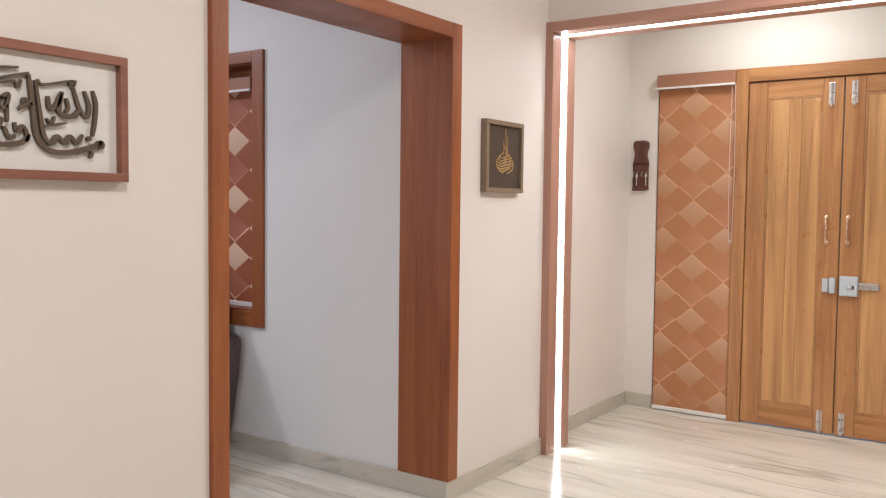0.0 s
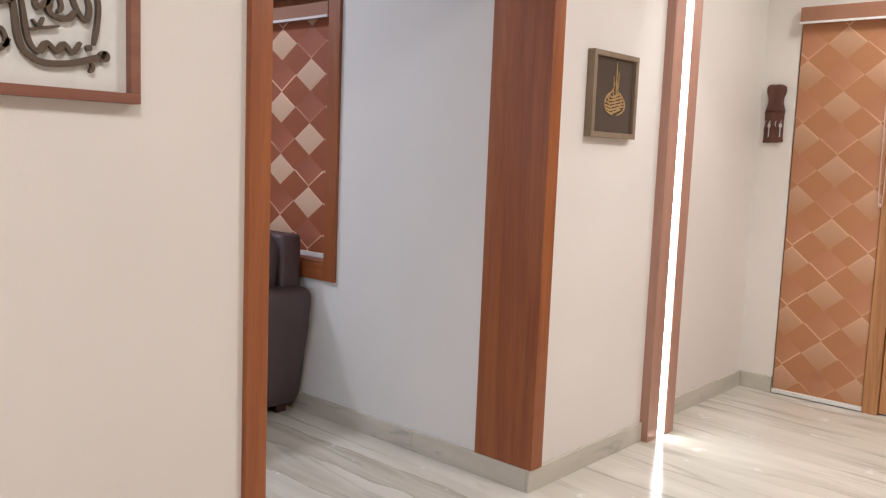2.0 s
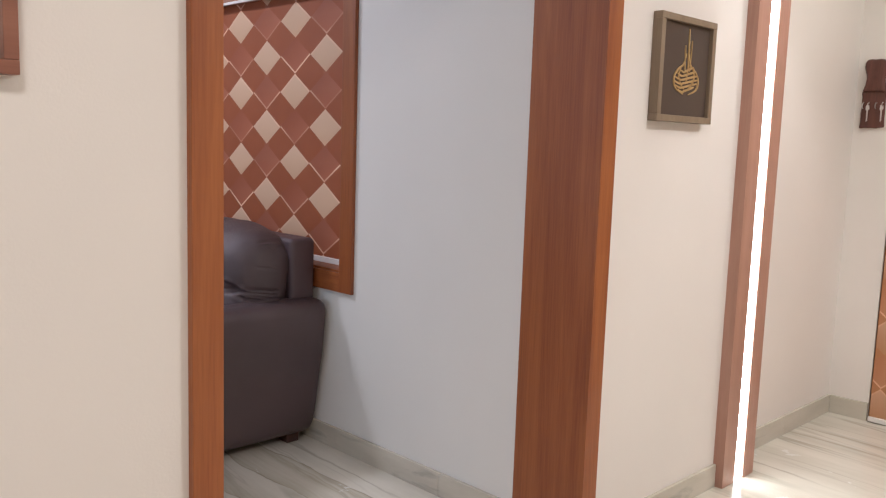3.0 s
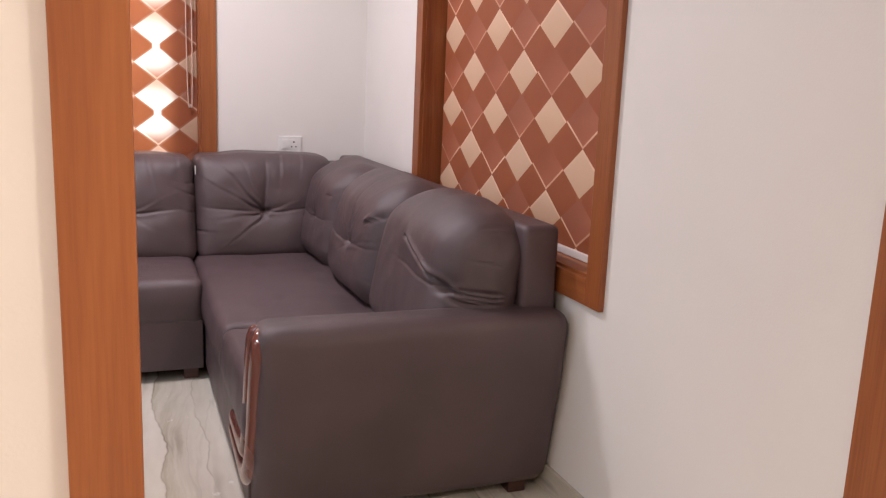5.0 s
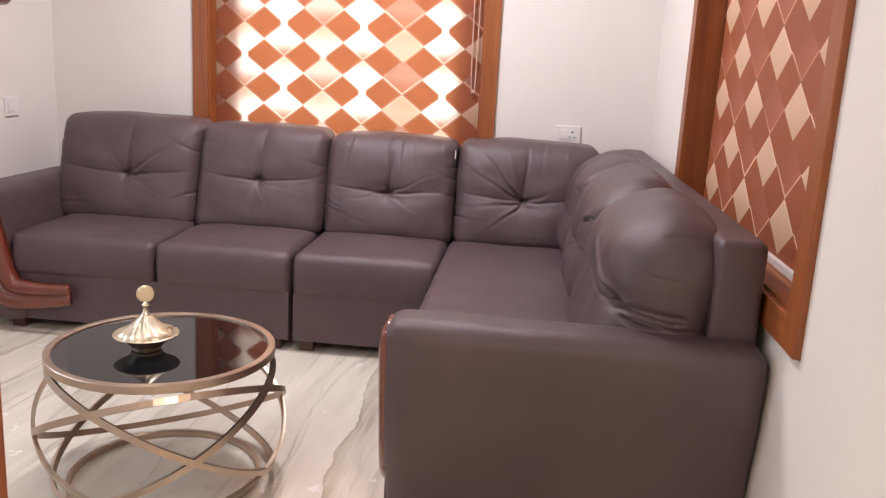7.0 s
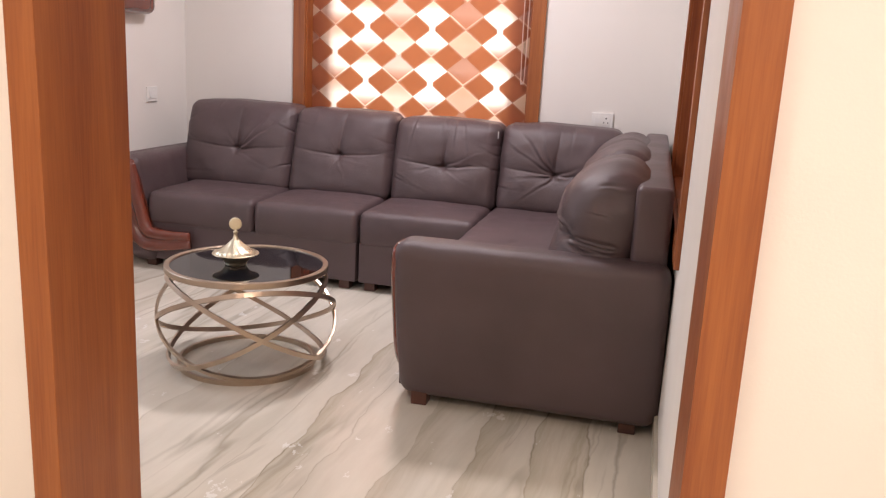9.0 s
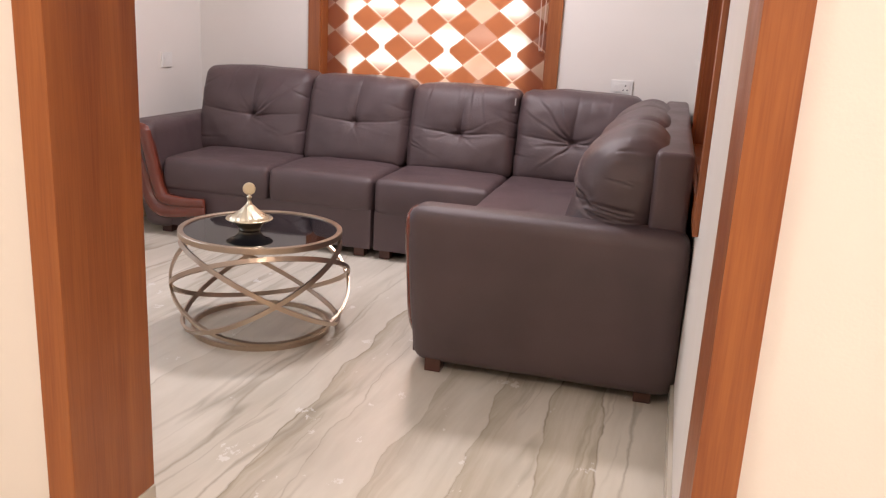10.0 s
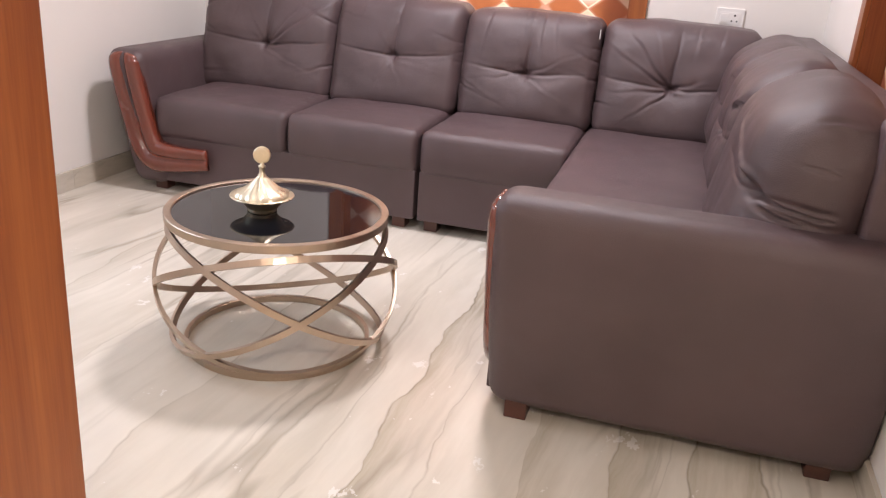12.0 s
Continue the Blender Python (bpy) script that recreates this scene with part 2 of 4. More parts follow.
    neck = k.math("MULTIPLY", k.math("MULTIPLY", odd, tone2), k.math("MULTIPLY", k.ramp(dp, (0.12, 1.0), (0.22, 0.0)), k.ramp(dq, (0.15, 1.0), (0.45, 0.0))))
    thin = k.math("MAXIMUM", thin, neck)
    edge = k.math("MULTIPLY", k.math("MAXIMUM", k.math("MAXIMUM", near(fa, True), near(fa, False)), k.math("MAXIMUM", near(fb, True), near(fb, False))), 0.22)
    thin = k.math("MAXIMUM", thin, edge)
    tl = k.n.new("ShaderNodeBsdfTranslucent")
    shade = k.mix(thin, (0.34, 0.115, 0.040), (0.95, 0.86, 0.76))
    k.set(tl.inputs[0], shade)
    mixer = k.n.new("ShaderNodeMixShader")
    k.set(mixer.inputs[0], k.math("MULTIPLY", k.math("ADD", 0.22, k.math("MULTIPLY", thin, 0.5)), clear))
    k.t.links.new(k.b.outputs[0], mixer.inputs[1])
    k.t.links.new(tl.outputs[0], mixer.inputs[2])
    k.t.links.new(mixer.outputs[0], k.n["Material Output"].inputs[0])
    return k.m


def glowing(name, colour, strength):
    k = Nodes(name)
    return k.done(colour, 0.4, Emission_Color=colour, Emission_Strength=strength)


def glass_material(name, colour=(1, 1, 1), rough=0.0):
    k = Nodes(name)
    return k.done(colour, rough, Transmission_Weight=1.0, IOR=1.45)


PAINT = paint("cream_wall_paint", (0.80, 0.742, 0.685))
PAINT_ROOM = paint("white_wall_paint", (0.775, 0.745, 0.70))
CEIL = paint("ceiling_paint", (0.83, 0.81, 0.77))
FLOOR = marble("polished_marble")
TRIM = wood("reddish_laminate", (0.185, 0.043, 0.011), (0.41, 0.137, 0.035), "Z", 1.0, 0.44, 0.08, 0.62)
TRIM_X = wood("reddish_laminate_across", (0.185, 0.043, 0.011), (0.41, 0.137, 0.035), "X", 1.0, 0.44, 0.08, 0.62)
TRIM_Y = wood("reddish_laminate_along", (0.185, 0.043, 0.011), (0.41, 0.137, 0.035), "Y", 1.0, 0.44, 0.08, 0.62)
PORTAL = wood("brown_laminate", (0.36, 0.190, 0.138), (0.46, 0.260, 0.195), "Z", 1.0, 0.4, 0.15)
PORTAL_Y = wood("brown_laminate_along", (0.36, 0.190, 0.138), (0.46, 0.260, 0.195), "Y", 1.0, 0.4, 0.15)
TEAK = wood("teak", (0.30, 0.125, 0.039), (0.55, 0.272, 0.098), "Z", 1.5, 0.33, 0.3, 0.9)
TEAK_Y = wood("teak_rail", (0.27, 0.108, 0.031), (0.52, 0.250, 0.088), "Y", 1.5, 0.33, 0.3)
TEAK_PALE = wood("pale_teak_board", (0.37, 0.175, 0.060), (0.60, 0.325, 0.128), "Z", 1.2, 0.33, 0.3, 1.15)
MAHOGANY = wood("polished_mahogany", (0.118, 0.022, 0.011), (0.168, 0.035, 0.017), "Z", 0.6, 0.20, 0.7, 0.8)
FRAMEWOOD = wood("brown_frame_wood", (0.20, 0.075, 0.045), (0.31, 0.13, 0.08), "X", 1.0, 0.4, 0.1)
CARVED = wood("dark_carved_wood", (0.07, 0.022, 0.014), (0.14, 0.048, 0.032), "Z", 2.0, 0.5, 0.1)
FOOT = wood("dark_foot_wood", (0.05, 0.018, 0.012), (0.10, 0.035, 0.022), "X", 1.0, 0.4, 0.1)
LEATHER = leather("taupe_leather", (0.086, 0.0575, 0.0595))
BRONZE = metal("champagne_bronze", (0.55, 0.435, 0.335), 0.35, 0.0)
BRASS = metal("pale_brass", (0.87, 0.77, 0.57), 0.32, 0.3)
STEEL = metal("brushed_steel", (0.72, 0.70, 0.68), 0.3)
COPPERY = metal("rose_handle_metal", (0.86, 0.62, 0.45), 0.25)
LOCK = plain("grey_lock_paint", (0.50, 0.53, 0.56), 0.4)
BLACKGLASS = plain("black_glass", (0.008, 0.008, 0.010), 0.03, 4)
WHITE = plain("white_plastic", (0.80, 0.79, 0.76), 0.35)
BARWHITE = plain("white_bar", (0.82, 0.79, 0.76), 0.3)
DARK = plain("dark_hole", (0.02, 0.02, 0.02), 0.6)
BOARD = plain("white_mount_board", (0.80, 0.77, 0.72), 0.6)
LETTER = plain("dark_bronze_letters", (0.115, 0.078, 0.050), 0.42)
CANVAS = plain("brown_canvas", (0.075, 0.048, 0.032), 0.7, 90)
TAUPE = wood("taupe_frame", (0.20, 0.145, 0.095), (0.29, 0.22, 0.15), "Z", 1.0, 0.45, 0.05)
GOLD = plain("gold_leaf", (0.66, 0.47, 0.22), 0.38, 60, Metallic=0.5)
LED = glowing("led_diffuser", (1.0, 0.95, 0.88), 16.0)
GLASS = glass_material("window_glass")
CORD = plain("pale_cord", (0.66, 0.47, 0.38), 0.6)


def skirting_marble():
    k = Nodes("grey_marble_skirting")
    c = k.mix(k.ramp(k.noise(3.0, 6, 0.62, k.mapped((0.6, 0.6, 3))), (0.35, 0.0), (0.7, 1.0)), (0.485, 0.437, 0.35), (0.61, 0.556, 0.462))
    dark = k.ramp(k.noise(2.3, 6, 0.6, k.mapped((1, 1, 5), (20, 0, 0)), 0.8), (0.60, 0.0), (0.72, 1.0))
    c = k.mix(k.math("MULTIPLY", dark, 0.6), c, (0.25, 0.235, 0.20))
    c = k.mix(k.math("MULTIPLY", k.random(), 0.35), c, (0.60, 0.58, 0.53))
    return k.done(c, 0.25)


SKIRT = skirting_marble()

# ---- mesh helpers ----


def part(name, bm, material, parent=None, label="", smooth=False, kind=""):
    """Links a bmesh as one mesh object under a thing or a part."""
    me = bpy.data.meshes.new(name)
    bmesh.ops.recalc_face_normals(bm, faces=bm.faces)
    bm.to_mesh(me)
    bm.free()
    me.materials.append(material)
    if smooth:
        me.shade_smooth()
    ob = new(name, me)
    if parent:
        ob.parent = parent
    return tagged(ob, label, kind=kind)


def thing(name, label="", category="", group="", kind=""):
    return tagged(new(name), label, category, group, kind)


def boxes(*spans, bevel=0.0):
    """A bmesh of boxes (x0, x1, y0, y1, z0, z1), their edges rounded."""
    bm = bmesh.new()
    for x0, x1, y0, y1, z0, z1 in spans:
        m = Matrix.LocRotScale(((x0 + x1) / 2, (y0 + y1) / 2, (z0 + z1) / 2), None, (abs(x1 - x0), abs(y1 - y0), abs(z1 - z0)))
        bmesh.ops.create_cube(bm, size=1, matrix=m)
    if bevel:
        bmesh.ops.bevel(bm, geom=bm.edges[:], offset=bevel, segments=2, affect="EDGES", profile=0.6)
    return bm


def axis_steps(lo, hi, r, n, m=5):
    """Stops along an axis: close together in the rounded ends, n between."""
    ends = [r * (1 - math.cos(a * math.pi / (2 * m))) for a in range(m)]
    mid = [lo + r + (hi - lo - 2 * r) * i / n for i in range(n + 1)]
    return [lo + e for e in ends] + mid + [hi - e for e in reversed(ends)]


def soft_box(lo, hi, r, n=(6, 6, 6), deform=None, m=5):
    """A box with round edges and a fine skin, bent by deform(x, y, z)."""
    bm = bmesh.new()
    steps = [axis_steps(lo[a], hi[a], r, n[a], m) for a in range(3)]
    made = {}

    def vert(i, j, k):
        key = (i, j, k)
        if key not in made:
            p = Vector((steps[0][i], steps[1][j], steps[2][k]))
            core = Vector([min(max(p[a], lo[a] + r), hi[a] - r) for a in range(3)])
            d = p - core
            if d.length > 1e-9:
                box = max(abs(v) for v in d)
                p = core + d.normalized() * box
            made[key] = bm.verts.new(deform(*p) if deform else p)
        return made[key]
    size = [len(s) for s in steps]
    for a in range(3):
        u, v = [c for c in range(3) if c != a]
        for side in (0, size[a] - 1):
            for i in range(size[u] - 1):
                for j in range(size[v] - 1):
                    quad = []
                    for di, dj in ((0, 0), (1, 0), (1, 1), (0, 1)):
                        idx = [0, 0, 0]
                        idx[a], idx[u], idx[v] = side, i + di, j + dj
                        quad.append(vert(*idx))
                    try:
                        bm.faces.new(quad)
                    except ValueError:
                        pass
    bmesh.ops.remove_doubles(bm, verts=bm.verts[:], dist=1e-5)
    return bm


def smooth_line(points, n=6, closed=False):
    """A rounded line through the points."""
    pts = [Vector(p) for p in points]
    out = []
    count = len(pts)
    last = count if closed else count - 1
    for i in range(last):
        p0 = pts[(i - 1) % count] if closed or i > 0 else pts[i]
        p1, p2 = pts[i], pts[(i + 1) % count]
        p3 = pts[(i + 2) % count] if closed or i + 2 < count else p2
        for s in range(n):
            t = s / n
            out.append(0.5 * (2 * p1 + (p2 - p0) * t + (2 * p0 - 5 * p1 + 4 * p2 - p3) * t * t + (3 * p1 - p0 - 3 * p2 + p3) * t ** 3))
    if not closed:
        out.append(pts[-1])
    return out


def sweep(bm, line, profile, up=None, closed=False, taper=None):
    """Sweeps a closed profile [(side, up), ...] along a line."""
    rings = []
    n = len(line)
    for i, p in enumerate(line):
        a = line[(i - 1) % n] if closed or i > 0 else p
        b = line[(i + 1) % n] if closed or i + 1 < n else p
        d = (b - a).normalized()
        u = up(p) if callable(up) else Vector(up)
        side = d.cross(u).normalized()
        u = side.cross(d).normalized()
        k = taper(i / (n - 1)) if taper else 1.0
        rings.append([bm.verts.new(p + side * s * k + u * h * k) for s, h in profile])
    m = len(profile)
    for i in range(n if closed else n - 1):
        r0, r1 = rings[i], rings[(i + 1) % n]
        for j in range(m):
            bm.faces.new((r0[j], r0[(j + 1) % m], r1[(j + 1) % m], r1[j]))
    if not closed:
        bm.faces.new(rings[0]), bm.faces.new(rings[-1])
    return bm


def round_profile(r, n=8):
    return [(r * math.cos(2 * math.pi * i / n), r * math.sin(2 * math.pi * i / n)) for i in range(n)]


def lathe(points, n=40):
    """A turned shape from (radius, height) stops, round z."""
    bm = bmesh.new()
    rings = []
    for r, z in points:
        rings.append([bm.verts.new((r * math.cos(2 * math.pi * i / n), r * math.sin(2 * math.pi * i / n), z)) for i in range(n)] if r > 1e-6 else [bm.verts.new((0, 0, z))])
    for a, b in zip(rings, rings[1:]):
        for i in range(n):
            j = (i + 1) % n
            f = [a[i % len(a)], a[j % len(a)], b[j % len(b)], b[i % len(b)]]
            f = list(dict.fromkeys(f))
            if len(f) > 2:
                bm.faces.new(f)
    return bm


def outline_slab(pts, y0, y1, bevel=0.0):
    """A slab from a closed outline in x and z, between two y."""
    bm = bmesh.new()
    front = [bm.verts.new((x, y0, z)) for x, z in pts]
    back = [bm.verts.new((x, y1, z)) for x, z in pts]
    bm.faces.new(front), bm.faces.new(back)
    for i in range(len(pts)):
        j = (i + 1) % len(pts)
        bm.faces.new((front[i], front[j], back[j], back[i]))
    if bevel:
        bmesh.ops.bevel(bm, geom=[e for e in bm.edges if abs(e.verts[0].co.y - y0) < 1e-6 and abs(e.verts[1].co.y - y0) < 1e-6], offset=bevel, segments=2, affect="EDGES")
    return bm


# ---- the shell ----
X_OPEN, FRAME_Y0, FRAME_Y1, HEAD = -1.293, -0.020, 0.272, 2.110
Y_BACK, X_LEFT, X_DOOR, Y_FOYER = 3.822, -3.272, 2.306, 0.087
CEILING = 2.88

tagged(part("floor", boxes((-5.2, X_DOOR + 0.2, -4.4, Y_BACK + 0.25, -0.12, 0)), FLOOR), "polished pale marble floor with grey-brown veins", "floor", kind="structure")
tagged(part("ceiling", boxes((-5.2, X_DOOR + 0.2, -4.4, Y_BACK + 0.25, CEILING, CEILING + 0.12)), CEIL), "plain white painted ceiling", "ceiling", kind="structure")


def wall(name, material, label, *spans):
    return tagged(part(name, boxes(*spans), material), label, "wall", kind="structure")


wall("wall_hall", PAINT, "cream painted hall wall with a wide framed opening",
     (-5.0, X_OPEN - 0.06, 0, 0.26, 0, CEILING), (X_OPEN - 0.06, 0.035, 0, 0.26, HEAD + 0.05, CEILING), (0.035, 0.95, 0, 0.26, 0, CEILING))
wall("wall_foyer", PAINT, "off-white painted wall of the entrance foyer", (0.95, X_DOOR, Y_FOYER, 0.26, 0, CEILING))
wall("wall_entrance", PAINT, "off-white painted wall around the entrance doors",
     (X_DOOR, X_DOOR + 0.2, -0.115, 0.26, 0, CEILING), (X_DOOR, X_DOOR + 0.2, -0.64, -0.115, 2.24, CEILING), (X_DOOR, X_DOOR + 0.2, -4.2, -0.64, 2.235, CEILING),
     (X_DOOR, X_DOOR + 0.2, -4.2, -1.90, 0, 2.235))
wall("wall_over_portal", PAINT, "cream painted wall above the lit portal", (0.93, 1.14, -3.2, 0, 2.345, CEILING), (0.93, 1.14, -4.2, -3.2, 0, CEILING))
wall("wall_hall_far", PAINT, "cream painted wall at the back of the hall", (-5.0, X_DOOR, -4.4, -4.2, 0, CEILING))
wall("wall_hall_end", PAINT, "cream painted end wall of the hall", (-5.2, -5.0, -4.4, 0.26, 0, CEILING))
WY0, WY1, WZ0, WZ1 = 1.265, 2.835, 0.770, 2.115
wall("wall_side", PAINT_ROOM, "white painted living room wall with a wood-framed window",
     (0, 0.22, FRAME_Y1 + 0.001, WY0, 0, CEILING), (0, 0.22, WY1, Y_BACK + 0.22, 0, CEILING), (0, 0.22, WY0, WY1, 0, WZ0), (0, 0.22, WY0, WY1, WZ1, CEILING))
BX0, BX1 = -2.395, -0.900
wall("wall_back", PAINT_ROOM, "white painted living room wall with a sunlit window",
     (X_LEFT, BX0, Y_BACK, Y_BACK + 0.22, 0, CEILING), (BX1, 0, Y_BACK, Y_BACK + 0.22, 0, CEILING),
     (BX0, BX1, Y_BACK, Y_BACK + 0.22, 0, WZ0), (BX0, BX1, Y_BACK, Y_BACK + 0.22, WZ1, CEILING))
wall("wall_left", PAINT_ROOM, "white painted living room end wall", 
     (X_LEFT - 0.2, X_LEFT, 0.26, 0.70, 0, CEILING), (X_LEFT - 0.2, X_LEFT, 1.90, Y_BACK + 0.22, 0, CEILING),
     (X_LEFT - 0.2, X_LEFT, 0.70, 1.90, 0, WZ0), (X_LEFT - 0.2, X_LEFT, 0.70, 1.90, WZ1, CEILING))

# ---- wood frame round the opening to the living room ----
opening = thing("trim", "reddish wood-laminate frame lining the wide opening", "door frame", kind="structure")
part("jamb", boxes((X_OPEN - 0.069, X_OPEN, FRAME_Y0, FRAME_Y1, 0.0935, HEAD + 0.066), bevel=0.003), TRIM, opening)
part("jamb", boxes((-0.010, 0.064, FRAME_Y0, 0.001, 0.0935, HEAD + 0.066), (-0.010, 0.034, 0.001, FRAME_Y1, 0.0935, HEAD + 0.004)), TRIM, opening)
part("header", boxes((X_OPEN, -0.010, FRAME_Y0, FRAME_Y1, HEAD, HEAD + 0.066), bevel=0.003), TRIM_X, opening)

# ---- lit portal to the foyer ----
PX0, PX1, PY, PH = 0.905, 1.172, -0.045, 2.290
LX0, LX1 = 1.006, 1.080
portal = thing("trim", "brown wood-laminate portal with a recessed light strip", "portal", kind="structure")
part("jamb", boxes((PX0, LX0, PY, 0.0, 0, 2.345), (LX1, PX1, PY, Y_FOYER, 0, 2.345), (LX0, LX1, PY + 0.018, 0.0, 0, 2.345)), PORTAL, portal)
part("header", boxes((PX0, LX0, -3.2, PY, PH, 2.343), (LX1, PX1, -3.2, PY, PH, 2.343), (LX0, LX1, -3.2, PY, PH + 0.018, 2.343)), PORTAL_Y, portal)
strip = thing("led_strip", "glowing white light strip let into the portal", "light strip")
part("diffuser", boxes((LX0 + 0.002, LX1 - 0.002, PY + 0.004, PY + 0.017, 0.004, PH + 0.004)), LED, strip)
part("diffuser", boxes((LX0 + 0.002, LX1 - 0.002, -3.19, PY + 0.002, PH + 0.004, PH + 0.017)), LED, strip)

# ---- windows: frames, panes ----


def window(name, m, width, z0, z1, label):
    """A wood-lined window; local x along the wall, y into the wall, z up; width and heights of the opening."""
    w = thing(name, label, "window", kind="structure")
    b, t, d = 0.078, 0.018, 0.16
    part("window_frame", boxes((-b, 0.004, -t, 0, z0 - b, z1 + b * 0.75), (width - 0.004, width + b, -t, 0, z0 - b, z1 + b * 0.75), bevel=0.003), TRIM, w)
    part("window_frame", boxes((0.004, width - 0.004, -t, 0, z0 - b, z0 + 0.004), (0.004, width - 0.004, -t, 0, z1 - 0.004, z1 + b * 0.75), bevel=0.003), TRIM_X, w)
    part("lining", boxes((0, 0.012, 0, d, z0, z1), (width - 0.012, width, 0, d, z0, z1)), TRIM, w)
    part("lining", boxes((0.012, width - 0.012, 0, d, z0, z0 + 0.012), (0.012, width - 0.012, 0, d, z1 - 0.012, z1)), TRIM_X, w)
    part("sash", boxes((0.012, 0.15, d - 0.03, d, z0 + 0.012, z1 - 0.012), (width - 0.15, width - 0.012, d - 0.03, d, z0 + 0.012, z1 - 0.012), (0.15, width - 0.15, d - 0.03, d, z1 - 0.17, z1 - 0.012), (0.15, width - 0.15, d - 0.03, d, z0 + 0.012, z0 + 0.06)), TRIM, w)
    pane = part("pane", boxes((0.15, width - 0.15, d - 0.018, d - 0.012, z0 + 0.06, z1 - 0.17)), GLASS, w)
    pane.visible_shadow = False
    w.matrix_world = m
    return w


window("window_1", pose(0, WY1, 0, 0, 0, -90), WY1 - WY0, WZ0, WZ1, "wood-framed living room window behind a patterned blind")
window("window_2", pose(BX0, Y_BACK, 0), BX1 - BX0, WZ0, WZ1, "wood-framed window bright with daylight behind a blind")

window("window_3", pose(X_LEFT, 0.70, 0, 0, 0, 90), 1.20, WZ0, WZ1, "wood-framed window letting cool daylight in")

# ---- roller blinds ----


def roller_blind(label, m, x0, x1, z0, z1, cloth, cassette=0.07, depth=0.05, cord=None, edge=BARWHITE):
    """Local x along the wall, y into it; the origin is a knot of the printed lattice."""
    blind = thing("roller_blind", label, "blind", "roller blinds")
    bm = bmesh.new()
    nx, nz = 10, 20
    grid = [[bm.verts.new((x0 + (x1 - x0) * i / nx, 0.0025 * math.sin(3.0 * k / nz + 0.4 * i) , z0 + 0.012 + (z1 - z0 - 0.012) * k / nz)) for k in range(nz + 1)] for i in range(nx + 1)]
    for i in range(nx):
        for k in range(nz):
            bm.faces.new((grid[i][k], grid[i + 1][k], grid[i + 1][k + 1], grid[i][k + 1]))
    part("cloth", bm, cloth, blind, smooth=True)
    part("bottom_bar", boxes((x0 - 0.004, x1 + 0.004, -0.012, 0.010, z0 - 0.012, z0 + 0.013), bevel=0.004), edge, blind, "white bottom bar")
    part("cassette", boxes((x0 - 0.006, x1 + 0.012, -depth, 0.02, z1, z1 + cassette), bevel=0.006), TAN, blind)
    part("lip", boxes((x0 - 0.006, x1 + 0.012, -depth - 0.006, -depth + 0.004, z1 - 0.008, z1 + 0.004)), edge, blind)
    if cord:
        bm = bmesh.new()
        cx, bottom = cord
        line = smooth_line([(cx, -0.03, z1), (cx - 0.004, -0.034, (z1 + bottom) / 2), (cx + 0.002, -0.03, bottom + 0.02), (cx + 0.012, -0.03, bottom), (cx + 0.022, -0.03, bottom + 0.02), (cx + 0.026, -0.03, (z1 + bottom) / 2), (cx + 0.02, -0.03, z1)])
        sweep(bm, line, round_profile(0.003, 6), up=(0, 1, 0))
        part("cord", bm, CORD, blind, smooth=True)
    blind.matrix_world = m
    return blind


TAN = plain("tan_cassette", (0.36, 0.17, 0.10), 0.3)
RUST = ((0.26, 0.067, 0.023), (0.34, 0.098, 0.036)), ((0.29, 0.078, 0.032), (0.39, 0.122, 0.060)), ((0.58, 0.37, 0.23), (0.69, 0.47, 0.32))
AMBER = ((0.40, 0.172, 0.070), (0.46, 0.205, 0.088)), ((0.42, 0.172, 0.078), (0.48, 0.225, 0.115)), ((0.44, 0.222, 0.108), (0.56, 0.325, 0.205))
CLOTH_SIDE = blind_cloth("lozenge_cloth_side", 0.236, 0.162, 0.05, *RUST)
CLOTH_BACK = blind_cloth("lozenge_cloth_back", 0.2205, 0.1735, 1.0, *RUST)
CLOTH_DOOR = blind_cloth("lozenge_cloth_door", 0.205, 0.176, 0.05, *AMBER)
roller_blind("rust-brown lozenge-patterned roller blind in the side window", pose(0.09, 1.995, 1.140, 0, 0, -90), -0.815, 0.640, -0.345, 0.84, CLOTH_SIDE)
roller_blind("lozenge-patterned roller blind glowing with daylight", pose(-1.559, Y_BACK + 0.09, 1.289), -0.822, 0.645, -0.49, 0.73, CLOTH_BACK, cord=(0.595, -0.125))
roller_blind("narrow tan lozenge-patterned roller blind beside the entrance door", pose(X_DOOR - 0.016, -0.372, 1.06, 0, 0, -90), -0.245, 0.245, -1.043, 1.085, CLOTH_DOOR, 0.085, 0.045, (0.235, 0.10))

# ---- entrance doors ----
door = thing("door_1", "closed double entrance door of honey-coloured teak", "door", kind="structure")
DX = X_DOOR
part("door_frame", boxes((DX - 0.03, DX + 0.10, -0.702, -0.622, 0, 2.235), (DX - 0.03, DX + 0.10, -1.90, -1.84, 0, 2.235), bevel=0.004), TEAK, door)
part("door_frame", boxes((DX - 0.03, DX + 0.10, -1.84, -0.700, 2.150, 2.235), bevel=0.004), TEAK_Y, door)
part("side_light", boxes((DX + 0.012, DX + 0.10, -0.640, -0.115, 0, 2.24)), TEAK, door)


